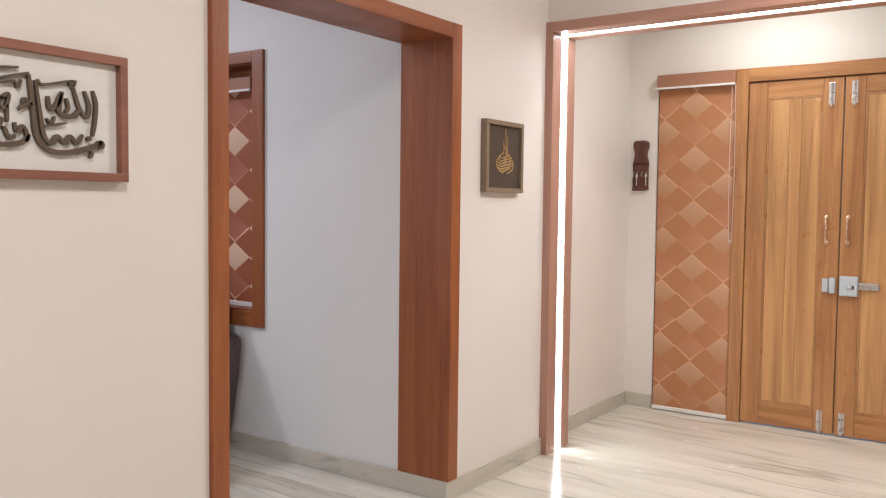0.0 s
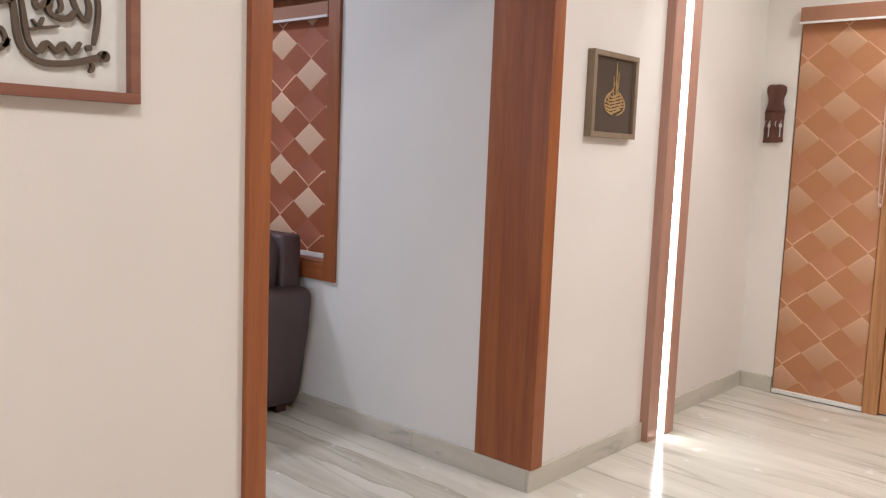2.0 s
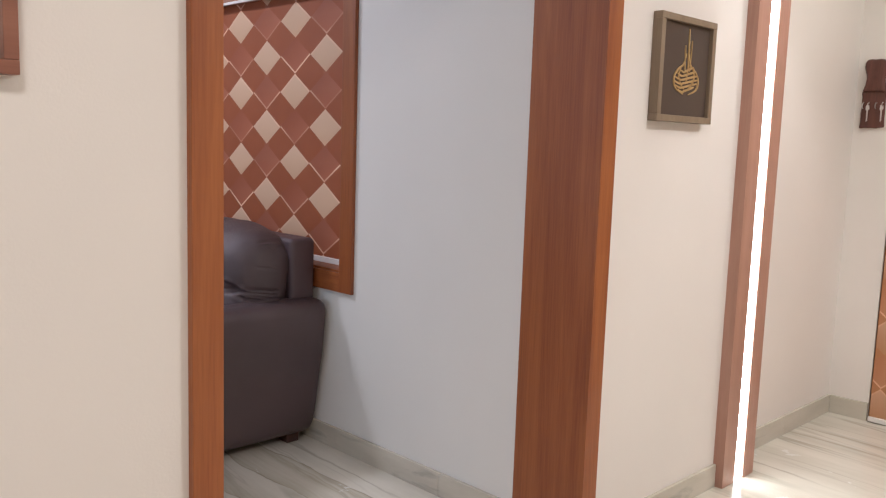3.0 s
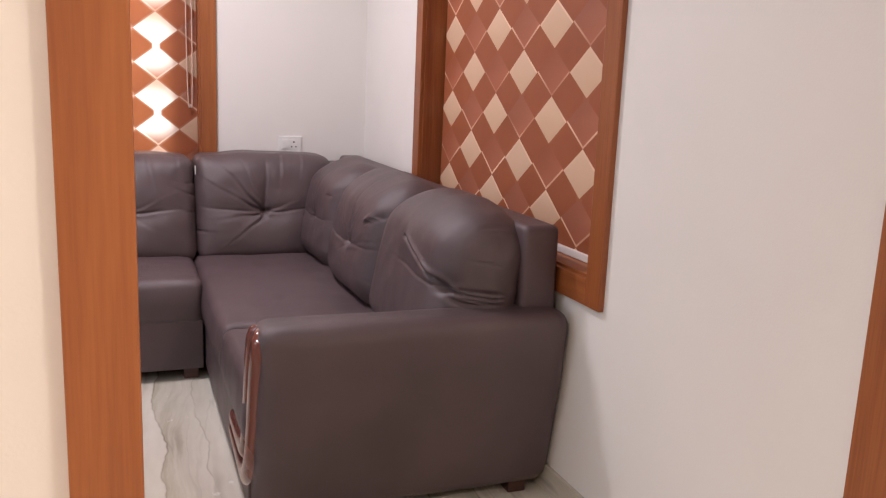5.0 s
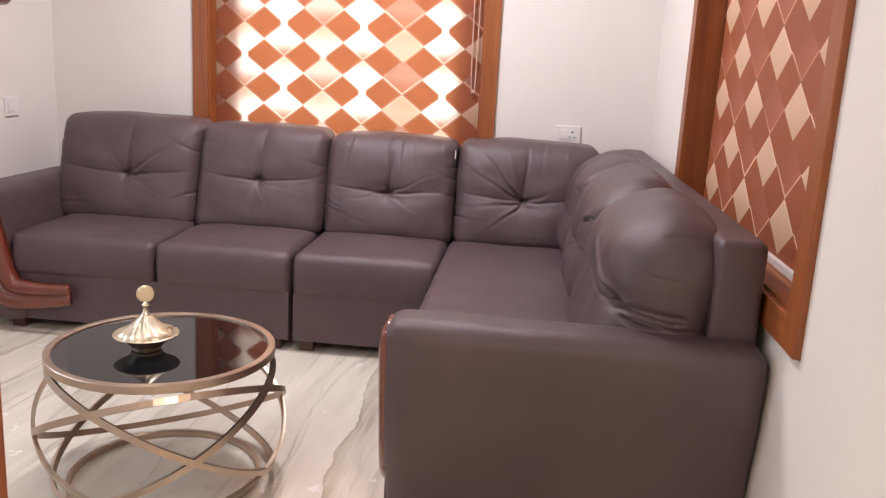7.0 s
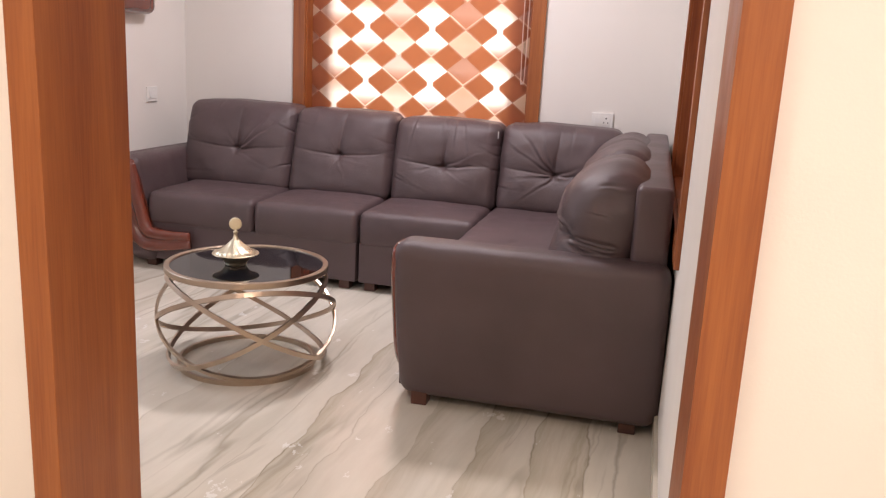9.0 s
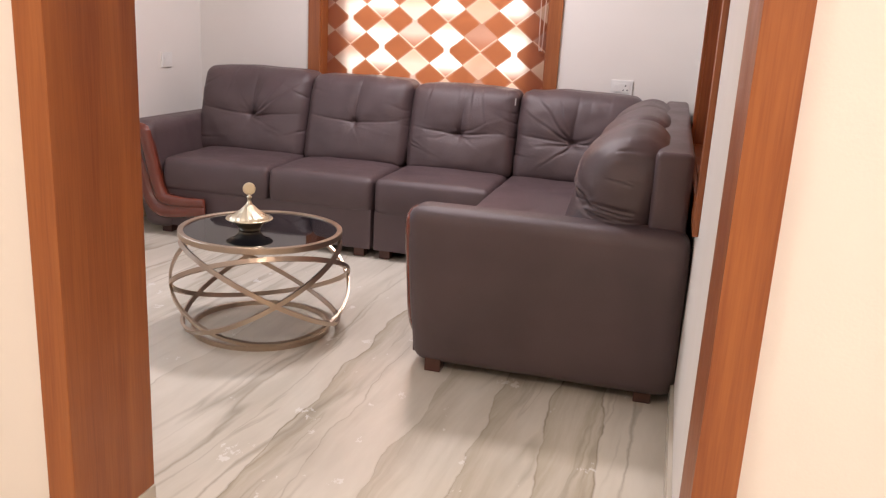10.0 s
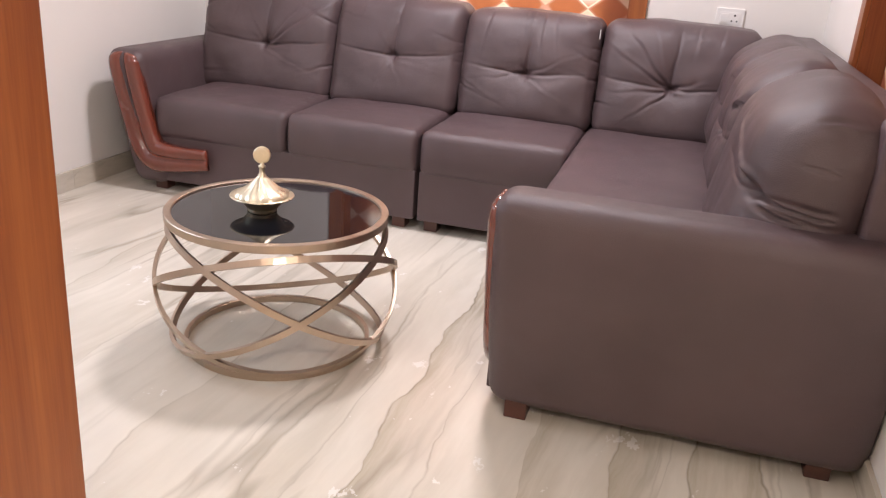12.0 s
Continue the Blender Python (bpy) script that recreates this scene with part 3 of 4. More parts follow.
def door_leaf(y0, y1):
    """A teak leaf: stiles and rails round a field of upright boards."""
    leaf = part("leaf", boxes((DX, DX + 0.04, y0, y1, 0.008, 2.147), bevel=0.002), TEAK, door)
    s = 0.112
    for a, b in ((y0 + 0.002, y0 + s), (y1 - s, y1 - 0.002)):
        part("stile", boxes((DX - 0.014, DX, a, b, 0.010, 2.145), bevel=0.003), TEAK, leaf)
    for a, b in ((0.010, 0.150), (2.045, 2.145)):
        part("rail", boxes((DX - 0.0135, DX, y0 + s + 0.001, y1 - s - 0.001, a, b), bevel=0.003), TEAK_Y, leaf)
    part("moulding", boxes((DX - 0.012, DX, y0 + s + 0.001, y0 + s + 0.012, 0.151, 2.044), (DX - 0.012, DX, y1 - s - 0.012, y1 - s - 0.001, 0.151, 2.044),
                           (DX - 0.012, DX, y0 + s + 0.012, y1 - s - 0.012, 0.151, 0.161), (DX - 0.012, DX, y0 + s + 0.012, y1 - s - 0.012, 2.034, 2.044), bevel=0.002), TEAK, leaf)
    a, b, cuts = y0 + s + 0.013, y1 - s - 0.013, (0.0, 0.36, 0.60, 1.0)
    for p, q in zip(cuts, cuts[1:]):
        part("board", boxes((DX - 0.009, DX, a + (b - a) * p + 0.0005, a + (b - a) * q - 0.0005, 0.162, 2.033), bevel=0.0015), TEAK_PALE, leaf)
    return leaf


leaf_a, leaf_b = door_leaf(-1.248, -0.703), door_leaf(-1.838, -1.252)


def pull(leaf, y):
    bm = bmesh.new()
    line = smooth_line([(DX - 0.014, y, 1.165), (DX - 0.040, y, 1.175), (DX - 0.048, y, 1.24), (DX - 0.040, y, 1.305), (DX - 0.014, y, 1.315)])
    sweep(bm, line, round_profile(0.0065), up=(0, 1, 0))
    handle = part("handle", bm, COPPERY, leaf, "rose-gold metal pull handle", smooth=True)
    for z in (1.165, 1.315):
        bm = lathe([(0, 0), (0.016, 0.001), (0.014, 0.006), (0.006, 0.008), (0, 0.008)], 16)
        bm.transform(Matrix.Translation((DX - 0.014, y, z)) @ pose(0, 0, 0, 0, -90, 0))
        part("rosette", bm, COPPERY, handle, smooth=True)


def bolt(leaf, y, z0, z1):
    b = part("bolt", boxes((DX - 0.019, DX - 0.014, y - 0.017, y + 0.017, z0, z1), bevel=0.002), STEEL, leaf, "steel tower bolt")
    bm = bmesh.new()
    sweep(bm, [Vector((DX - 0.026, y, z0 - 0.012)), Vector((DX - 0.026, y, z1))], round_profile(0.006), up=(0, 1, 0))
    bmesh.ops.create_cube(bm, size=1, matrix=Matrix.LocRotScale((DX - 0.034, y, (z0 + z1) / 2), None, (0.02, 0.009, 0.012)))
    part("rod", bm, STEEL, b)


pull(leaf_a, -1.176), pull(leaf_b, -1.293)
for leaf_x, y in ((leaf_a, -1.172), (leaf_b, -1.295)):
    bolt(leaf_x, y, 0.020, 0.145)
    bolt(leaf_x, y - 0.01, 1.985, 2.115)
lock = part("lock", boxes((DX - 0.052, DX - 0.014, -1.362, -1.262, 0.852, 0.968), bevel=0.008), LOCK, leaf_b, "grey surface-mounted night lock")
part("keeper", boxes((DX - 0.046, DX - 0.014, -1.238, -1.205, 0.862, 0.955), (DX - 0.042, DX - 0.014, -1.198, -1.165, 0.868, 0.948), bevel=0.006), LOCK, leaf_a)
part("latch", boxes((DX - 0.028, DX - 0.014, -1.470, -1.362, 0.892, 0.932), bevel=0.003), STEEL, leaf_b)
bm = lathe([(0, 0), (0.013, 0), (0.012, 0.008), (0, 0.009)], 16)
bm.transform(Matrix.Translation((DX - 0.052, -1.318, 0.905)) @ pose(0, 0, 0, 0, -90, 0))
part("knob", bm, STEEL, lock, smooth=True)
part("keyhole", boxes((DX - 0.055, DX - 0.052, -1.344, -1.334, 0.895, 0.915)), DARK, lock)

# ---- carved key holder on the entrance wall ----
holder = thing("key_holder", "dark carved wooden key holder hung on the wall", "key holder")
KX, KY = X_DOOR - 0.001, -0.005
bm = soft_box((KX - 0.030, KY - 0.060, 1.650), (KX, KY + 0.055, 1.808), 0.014, (3, 6, 7),
              lambda x, y, z: (x - 0.008 * noise.noise((y * 40, z * 40, 3)), KY + (y - KY) * (0.86 + 0.22 * noise.noise((z * 16, 1, 5))), z + 0.012 * noise.noise((y * 25, 7, 2))))
part("carving", bm, CARVED, holder, smooth=True)
bm = soft_box((KX - 0.018, KY - 0.058, 1.475), (KX, KY + 0.062, 1.655), 0.008, (2, 6, 8),
              lambda x, y, z: (x - 0.004 * noise.noise((y * 60, z * 60, 1)), KY + (y - KY) * (0.93 + 0.12 * noise.noise((z * 22, 4, 5))), z + 0.010 * noise.noise((y * 30, 2, 9))))
part("back_board", bm, CARVED, holder, smooth=True)
for n, y in enumerate((-0.045, -0.015, 0.02, 0.045)):
    bm = bmesh.new()
    sweep(bm, smooth_line([(KX - 0.018, KY + y, 1.60), (KX - 0.034, KY + y, 1.592), (KX - 0.036, KY + y, 1.575), (KX - 0.026, KY + y, 1.570)]), round_profile(0.0025, 6), up=(0, 1, 0))
    hook = part("hook", bm, STEEL, holder, smooth=True)
    if n in (0, 2):
        bm = outline_slab([(-0.007, 0.03), (0.007, 0.03), (0.009, 0.012), (0.003, 0.005), (0.003, -0.045), (-0.003, -0.05), (-0.004, 0.005), (-0.009, 0.012)], -0.001, 0.001)
        bm.transform(Matrix.Translation((KX - 0.034, KY + y, 1.555)) @ pose(0, 0, 0, 0, 0, -90))
        part("key", bm, STEEL, hook)

# ---- framed lettering on the hall wall ----
FX0, FX1, FZ0, FZ1 = -2.40, -1.672, 1.420, 1.770
frame_a = thing("wall_frame", "white board with dark raised calligraphy in a brown wood frame", "picture")
for s in ((FX0, FX1, FZ0, FZ0 + 0.024), (FX0, FX1, FZ1 - 0.024, FZ1)):
    part("frame_bar", boxes((s[0], s[1], -0.034, -0.001, s[2], s[3]), bevel=0.002), FRAMEWOOD, frame_a)
for s in ((FX0, FX0 + 0.024), (FX1 - 0.024, FX1)):
    part("frame_bar", boxes((s[0], s[1], -0.0335, -0.001, FZ0 + 0.024, FZ1 - 0.024), bevel=0.002), FRAMEWOOD, frame_a)
part("board", boxes((FX0 + 0.02, FX1 - 0.02, -0.010, -0.002, FZ0 + 0.02, FZ1 - 0.02)), BOARD, frame_a)

# strokes of the lettering on a plane 530 wide and 430 high, right to left as it is written
STROKES = [
    (9, [(415, 100), (428, 150), (424, 210), (412, 275)]),
    (13, [(446, 290), (440, 305), (405, 318), (330, 338), (255, 343), (205, 325), (178, 285), (166, 205), (150, 70)]),
    (11, [(176, 88), (190, 190), (206, 282), (236, 312), (262, 285), (292, 306), (316, 282), (342, 306), (368, 272)]),
    (10, [(378, 105), (398, 165), (384, 205), (352, 165), (330, 95)]),
    (12, [(352, 180), (330, 205), (292, 205), (268, 185), (284, 118)]),
    (10, [(225, 140), (232, 185), (262, 165), (278, 125)]),
    (6, [(184, 84), (208, 100), (314, 74)]),
    (5, [(312, 72), (318, 92), (328, 72), (334, 90), (342, 70)]),
    (6, [(-40, 70), (10, 62), (112, 50)]),
    (6, [(24, 98), (134, 70), (150, 66)]),
    (6, [(34, 112), (96, 102), (106, 122), (122, 94)]),
    (9, [(110, 200), (132, 180), (156, 176), (134, 160), (124, 176)]),
    (12, [(8, 30), (4, 115), (10, 215), (26, 312), (62, 326), (122, 315), (150, 285)]),
    (8, [(38, 168), (72, 148), (60, 196), (36, 186), (48, 160)]),
    (7, [(66, 186), (66, 248)]),
    (9, [(94, 246), (100, 275), (126, 258), (142, 296), (130, 310)]),
    (6, [(204, 252), (300, 232)]),
    (6, [(218, 222), (238, 238), (252, 212)]),
    (8, [(300, 140), (308, 175), (296, 192)]),
    (7, [(404, 330), (408, 345), (398, 358)]),
    (11, [(-12, 300), (-60, 330), (-120, 322), (-150, 270), (-160, 60)]),
    (7, [(30, 205), (24, 240), (44, 236), (40, 262)]),
    (6, [(-30, 95), (-20, 130), (-34, 170), (-14, 190)]),
    (8, [(-28, 240), (-20, 262), (0, 252), (6, 232)]),
    (10, [(52, 262), (72, 300), (96, 292)]),
    (6, [(-150, 60), (-60, 40), (-20, 46)]),
    (9, [(-40, 120), (-50, 220), (-85, 250), (-110, 210), (-92, 150)]),
]


def lettering(strokes, place, unit, y0, y1):
    """Raised strokes with a pen's thick and thin; place(u, v) gives x and z."""
    bm = bmesh.new()
    for width, pts in strokes:
        line = [Vector((*place(p.x, p.y), 0)) for p in smooth_line([(u, v, 0) for u, v in pts], 7)]
        n = len(line)
        rows = []
        for i, p in enumerate(line):
            d = (line[min(i + 1, n - 1)] - line[max(i - 1, 0)]).normalized()
            side = Vector((-d.y, d.x, 0))
            nib = 0.62 + 0.38 * abs(d.x * 0.6 + d.y * 0.8)
            t = i / (n - 1)
            half = width * unit * 0.5 * nib * (0.55 + 0.45 * min(1.0, 5 * t, 5 * (1 - t)))
            a, b = p + side * half, p - side * half
            rows.append([bm.verts.new((a.x, y0, a.y)), bm.verts.new((b.x, y0, b.y)), bm.verts.new((b.x, y1, b.y)), bm.verts.new((a.x, y1, a.y))])
        for r0, r1 in zip(rows, rows[1:]):
            for j in range(4):
                bm.faces.new((r0[j], r0[(j + 1) % 4], r1[(j + 1) % 4], r1[j]))
        bm.faces.new(rows[0]), bm.faces.new(rows[-1])
    return bm


bm = lettering(STROKES, lambda u, v: (-1.696 - (530 - u) * 0.000680, 1.751 - v * 0.000715 - 0.012), 0.00122, -0.024, -0.012)
for u, v, r in ((446, 306, 0.013), (395, 285, 0.007)):
    bmesh.ops.create_cone(bm, cap_ends=True, segments=14, radius1=r, radius2=r, depth=0.012,
                          matrix=Matrix.Translation((-1.696 - (530 - u) * 0.000680, -0.018, 1.739 - v * 0.000715)) @ pose(0, 0, 0, 90, 0, 0))
part("lettering", bm, LETTER, frame_a, "dark bronze raised lettering")

# ---- small framed gold emblem ----
GX0, GX1, GZ0, GZ1 = 0.262, 0.620, 1.428, 1.777
frame_b = thing("wall_frame", "brown canvas with a gold leaf-shaped emblem in a taupe frame", "picture")
for s in ((GX0, GX1, GZ0, GZ0 + 0.022), (GX0, GX1, GZ1 - 0.022, GZ1)):
    part("frame_bar", boxes((s[0], s[1], -0.036, -0.001, s[2], s[3]), bevel=0.002), TAUPE, frame_b)
for s in ((GX0, GX0 + 0.024), (GX1 - 0.024, GX1)):
    part("frame_bar", boxes((s[0], s[1], -0.0355, -0.001, GZ0 + 0.022, GZ1 - 0.022), bevel=0.002), TAUPE, frame_b)
part("canvas", boxes((GX0 + 0.02, GX1 - 0.02, -0.022, -0.002, GZ0 + 0.018, GZ1 - 0.018)), CANVAS, frame_b)
EMBLEM = [(5, [(2, 160), (3, 90), (4, 20), (0, -40)]), (4, [(14, 118), (13, 60), (10, 0)]), (4, [(-10, 96), (-9, 40), (-8, -10)])]
for n in range(6):
    wide, z = (26, 36, 43, 46, 42, 30)[n], 8 - 15 * n
    EMBLEM.append((7, [(-wide, z - 4), (-wide * 0.5, z - 13), (0, z - 6), (wide * 0.55, z + 3), (wide, z + 10)]))
for side in (-1, 1):
    EMBLEM.append((6, [(side * 5, 66), (side * 13, 26), (side * 34, 2), (side * 47, -30), (side * 40, -66), (side * 10, -88)]))
    EMBLEM.append((5, [(side * 22, 16), (side * 30, -20), (side * 20, -52), (side * 6, -70)]))
part("emblem", lettering(EMBLEM, lambda u, v: (0.452 + u * 0.00170, 1.600 + v * 0.00088), 0.0011, -0.0255, -0.022), GOLD, frame_b, "gold calligraphic emblem")

# ---- sockets and switches ----


def wall_plate(name, label, m, w, h, holes):
    p = thing(name, label, "socket" if "socket" in name else "switch")
    part("plate", boxes((-w / 2, w / 2, -0.010, -0.0005, -h / 2, h / 2), bevel=0.003), WHITE, p)
    part("module", boxes((-w * 0.36, w * 0.36, -0.0125, -0.010, -h * 0.30, h * 0.30), bevel=0.001), WHITE, p)
    for x, z, r in holes:
        bm = bmesh.new()
        bmesh.ops.create_cone(bm, cap_ends=True, segments=12, radius1=r, radius2=r, depth=0.001, matrix=Matrix.Translation((x, -0.013, z)) @ pose(0, 0, 0, 90, 0, 0))
        part("pin_hole", bm, DARK, p)
    part("rocker", boxes((-w * 0.32, -w * 0.05, -0.0155, -0.0125, -h * 0.22, h * 0.22), bevel=0.001), WHITE, p)
    p.matrix_world = m


wall_plate("wall_socket", "white wall socket with switch above the sofa", pose(-0.430, Y_BACK, 0.963), 0.130, 0.092, ((0.022, 0.014, 0.005), (0.010, -0.012, 0.004), (0.034, -0.012, 0.004)))
wall_plate("light_switch", "white switch plate on the end wall", pose(X_LEFT, 3.40, 0.965, 0, 0, 90), 0.115, 0.095, ())

# ---- wooden wall shelf on the end wall ----
shelf = thing("wall_shelf", "reddish polished wood wall shelf with rounded underside", "shelf")
part("body", soft_box((X_LEFT + 0.001, 2.72, 1.455), (X_LEFT + 0.11, 3.33, 1.85), 0.05, (3, 8, 6)), MAHOGANY, shelf, smooth=True)
part("ledge", boxes((X_LEFT + 0.001, X_LEFT + 0.14, 2.70, 3.35, 1.85, 1.875), bevel=0.004), MAHOGANY, shelf)

# ---- coffee table ----
TX, TY = -1.690, 1.630
table = thing("coffee_table", "round coffee table with black glass and interlaced bronze rings", "table")
part("glass_top", lathe([(0, 0.412), (0.309, 0.412), (0.309, 0.424), (0, 0.424)], 72), BLACKGLASS, table, "black glass top")
part("rim", lathe([(0.306, 0.406), (0.330, 0.406), (0.331, 0.408), (0.331, 0.428), (0.329, 0.430), (0.311, 0.430), (0.309, 0.428), (0.306, 0.406)], 72), BRONZE, table)


def hoop(r, tilt, toward, z, w=0.0095, h=0.011):
    bm = bmesh.new()
    m = pose(0, 0, z, 0, 0, toward) @ pose(0, 0, 0, 0, -tilt, 0)
    n = 72
    line = [m @ Vector((r * math.cos(2 * math.pi * i / n), r * math.sin(2 * math.pi * i / n), 0)) for i in range(n)]
    up = (m.to_3x3() @ Vector((0, 0, 1)))
    sweep(bm, line, [(-h * 0.5, -w), (h * 0.5, -w), (h * 0.5, w), (-h * 0.5, w)], up=up, closed=True)
    return bm


part("base_ring", hoop(0.280, 0, 0, 0.010, 0.0095, 0.013), BRONZE, table)
for k, a in enumerate((216, 306, 36, 126)):
    part("ring", hoop(0.364, 28.5, a, 0.210 + 0.0012 * k), BRONZE, table)
table.location = (TX, TY, 0)

burner = thing("incense_burner", "pale brass incense burner with a pierced lid and disc finial", "incense burner")
part("bowl", lathe([(0, 0.002), (0.040, 0), (0.044, 0.004), (0.043, 0.009), (0.047, 0.014), (0.058, 0.027), (0.068, 0.036), (0.090, 0.044), (0.095, 0.048), (0.093, 0.051), (0.084, 0.049), (0.060, 0.044), (0, 0.040)], 48), BRASS, burner, smooth=True)
LID = [(0.079, 0.046), (0.077, 0.053), (0.066, 0.061), (0.050, 0.072), (0.036, 0.084), (0.024, 0.096), (0.016, 0.104), (0.012, 0.107), (0.0125, 0.111), (0.009, 0.114), (0.0075, 0.130), (0.0105, 0.134), (0.0105, 0.138), (0.006, 0.141), (0.004, 0.148), (0, 0.148)]
lid = part("lid", lathe(LID, 60), BRASS, burner, "dented brass lid", smooth=True)
for v in lid.data.vertices:
    a, rad = math.atan2(v.co.y, v.co.x), math.hypot(v.co.x, v.co.y)
    if rad > 0.018:
        k = 1 + 0.045 * math.sin(14 * a + 90 * v.co.z) + 0.03 * noise.noise(v.co * 90)
        v.co.x, v.co.y = v.co.x * k, v.co.y * k
bm = lathe([(0, -0.003), (0.023, -0.003), (0.026, 0), (0.023, 0.003), (0.020, 0.003), (0.019, 0.0042), (0.006, 0.0042), (0.006, 0.006), (0, 0.006)], 28)
bm.transform(Matrix.Translation((0, 0, 0.170)) @ pose(0, 0, 0, 90, 0, 25))
part("finial", bm, BRASS, burner)
burner.location = (-1.728, 1.600, 0.424)

# ---- corner sofa ----


def tufted_cushion(name, parent, m, w, h, d=0.24, button=None, lean=0.28, puff=0.052, seed=0, fold=1.0, r=0.052, dome=0.0, extra=(), gather=3, seam=1.0, pleats=()):
    """A back cushion; local x across, front towards -y, z up; button: (x, z) of the tuft where a level and an upright seam meet."""
    bx, bz = button or (0, h * 0.5)
    rng = random.Random(seed)
    # folds that run out from the tuft (angle, reach, depth), creases in from the ends, tucks down from the top seam
    folds = [(rng.uniform(-0.5, 3.6), rng.uniform(0.04, 0.11), rng.uniform(0.35, 0.9)) for _ in range(int(3 + 4 * fold))]
    rims = [(rng.choice((-1, 1)), rng.uniform(0.15, 0.95) * h, rng.uniform(-0.5, 0.5), rng.uniform(0.03, 0.08)) for _ in range(int(3 + 4 * fold))]
    tucks = [(rng.uniform(-0.42, 0.42) * w, rng.uniform(-0.25, 0.25), rng.uniform(0.035, 0.09)) for _ in range(gather)]
    folds += [e for e in extra if len(e) == 3]
    rims += [e for e in extra if len(e) == 4]
    exp, hypot, noise3 = math.exp, math.hypot, noise.noise

    def crease(off, wide):
        """A sharp valley with a soft roll beside it."""
        return exp(-(off / wide) ** 2) - 0.75 * exp(-((off - 2.1 * wide) / (1.5 * wide)) ** 2)

    def shape(x, y, z):
        u, v = 2 * x / w, 2 * z / h - 1
        front = max(0.0, min(1.0, 1 - y / d))
        swell = puff * max(0, 1 - abs(u) ** 3.6) * max(0, 1 - abs(v) ** 4)
        dx, dz = x - bx, z - bz
        rr = hypot(dx, dz)
        dent = 0.014 * exp(-(rr / 0.018) ** 2) + 0.020 * exp(-rr / 0.075)
        level = max(0.0, 1 - (abs(dx) / (w * 0.5)) ** 2)
        sag = dz - 0.10 * abs(dx) + 0.006 * noise3((x * 9, seed, 4))
        dent += seam * level * (0.0065 * exp(-(sag / 0.0055) ** 2) + 0.011 * exp(-(sag / 0.040) ** 2))
        if dz > 0:
            up = max(0.0, 1 - dz / (h * 0.64))
            side = dx - 0.07 * dz + 0.004 * noise3((z * 9, seed, 6))
            dent += seam * up * (0.010 * exp(-(side / 0.0060) ** 2) + 0.013 * exp(-(side / 0.034) ** 2))
        wr = 0.0
        if front > 0.02:
            for angle, reach, depth in folds:
                along = dx * math.cos(angle) + dz * math.sin(angle)
                if 0 < along < reach * 5:
                    off = dx * math.sin(angle) - dz * math.cos(angle) + 0.014 * noise3((along * 11, angle, seed))
                    if abs(off) < 0.05:
                        wr -= 0.0100 * depth * fold * crease(off, 0.0065) * exp(-along / reach) * min(1, along / 0.02)
            down = h - z
            for tx, slope, reach in tucks:
                off = x - tx - slope * down
                if abs(off) < 0.04:
                    wr -= 0.0050 * crease(off, 0.0060) * exp(-down / reach)
        end = 0.0
        for way, at, slope, reach in rims:
            inward = w / 2 - way * x
            off = z - at - slope * inward + 0.006 * noise3((x * 20, at, seed))
            if abs(off) < 0.05 and inward < reach * 5:
                c = 0.0090 * fold * crease(off, 0.0065) * exp(-inward / reach)
                wr -= c
                end += c
        if pleats and x > 0:
            girth = y - max(0.0, w / 2 - 0.04 - x)
            for g0, z0, g1, z1, depth in pleats:
                long = hypot(g1 - g0, z1 - z0)
                cg, cz = (g1 - g0) / long, (z1 - z0) / long
                run = (girth - g0) * cg + (z - z0) * cz
                off = (z - z0) * cg - (girth - g0) * cz + 0.005 * noise3((girth * 24, z0 * 9, seed))
                if abs(off) < 0.05 and -0.04 < run < long + 0.04:
                    c = depth * crease(off, 0.0065) * min(1.0, max(0.0, run / 0.03 + 0.7)) * min(1.0, max(0.0, (long - run) / 0.03 + 0.7))
                    wr -= c
                    end += c
        soft = 0.010 * noise3((x * 5, z * 5, seed + 0.3)) + 0.003 * noise3((x * 14, z * 14, seed + 3.3))
        y2 = y - front * (swell - dent + wr + soft) + lean * z
        z2 = z - 0.006 * u ** 4 * max(0, v) ** 2 + 0.010 * noise3((x * 6, seed, 2)) * max(0, v) ** 3 + 0.010 * max(0, v) ** 4 * (1 - u * u)
        x2 = x * (1 - 0.018 * v * v) + 0.006 * noise3((z * 7, y * 5, seed))
        x2 -= math.copysign(end, x) * min(1.0, max(0.0, abs(u) - 0.70) * 4)
        z2 -= dome * (0.5 * abs(u) ** 3 + 0.9 * max(0.0, y / d - 0.25) ** 2) * max(0, (v + 1) / 2) ** 2
        return (x2, y2, z2)
    ob = part(name, soft_box((-w / 2, 0, 0), (w / 2, d, h), r, (96, 5, 78), shape, 9), LEATHER, parent, smooth=True)
    ob.matrix_local = m
    return ob


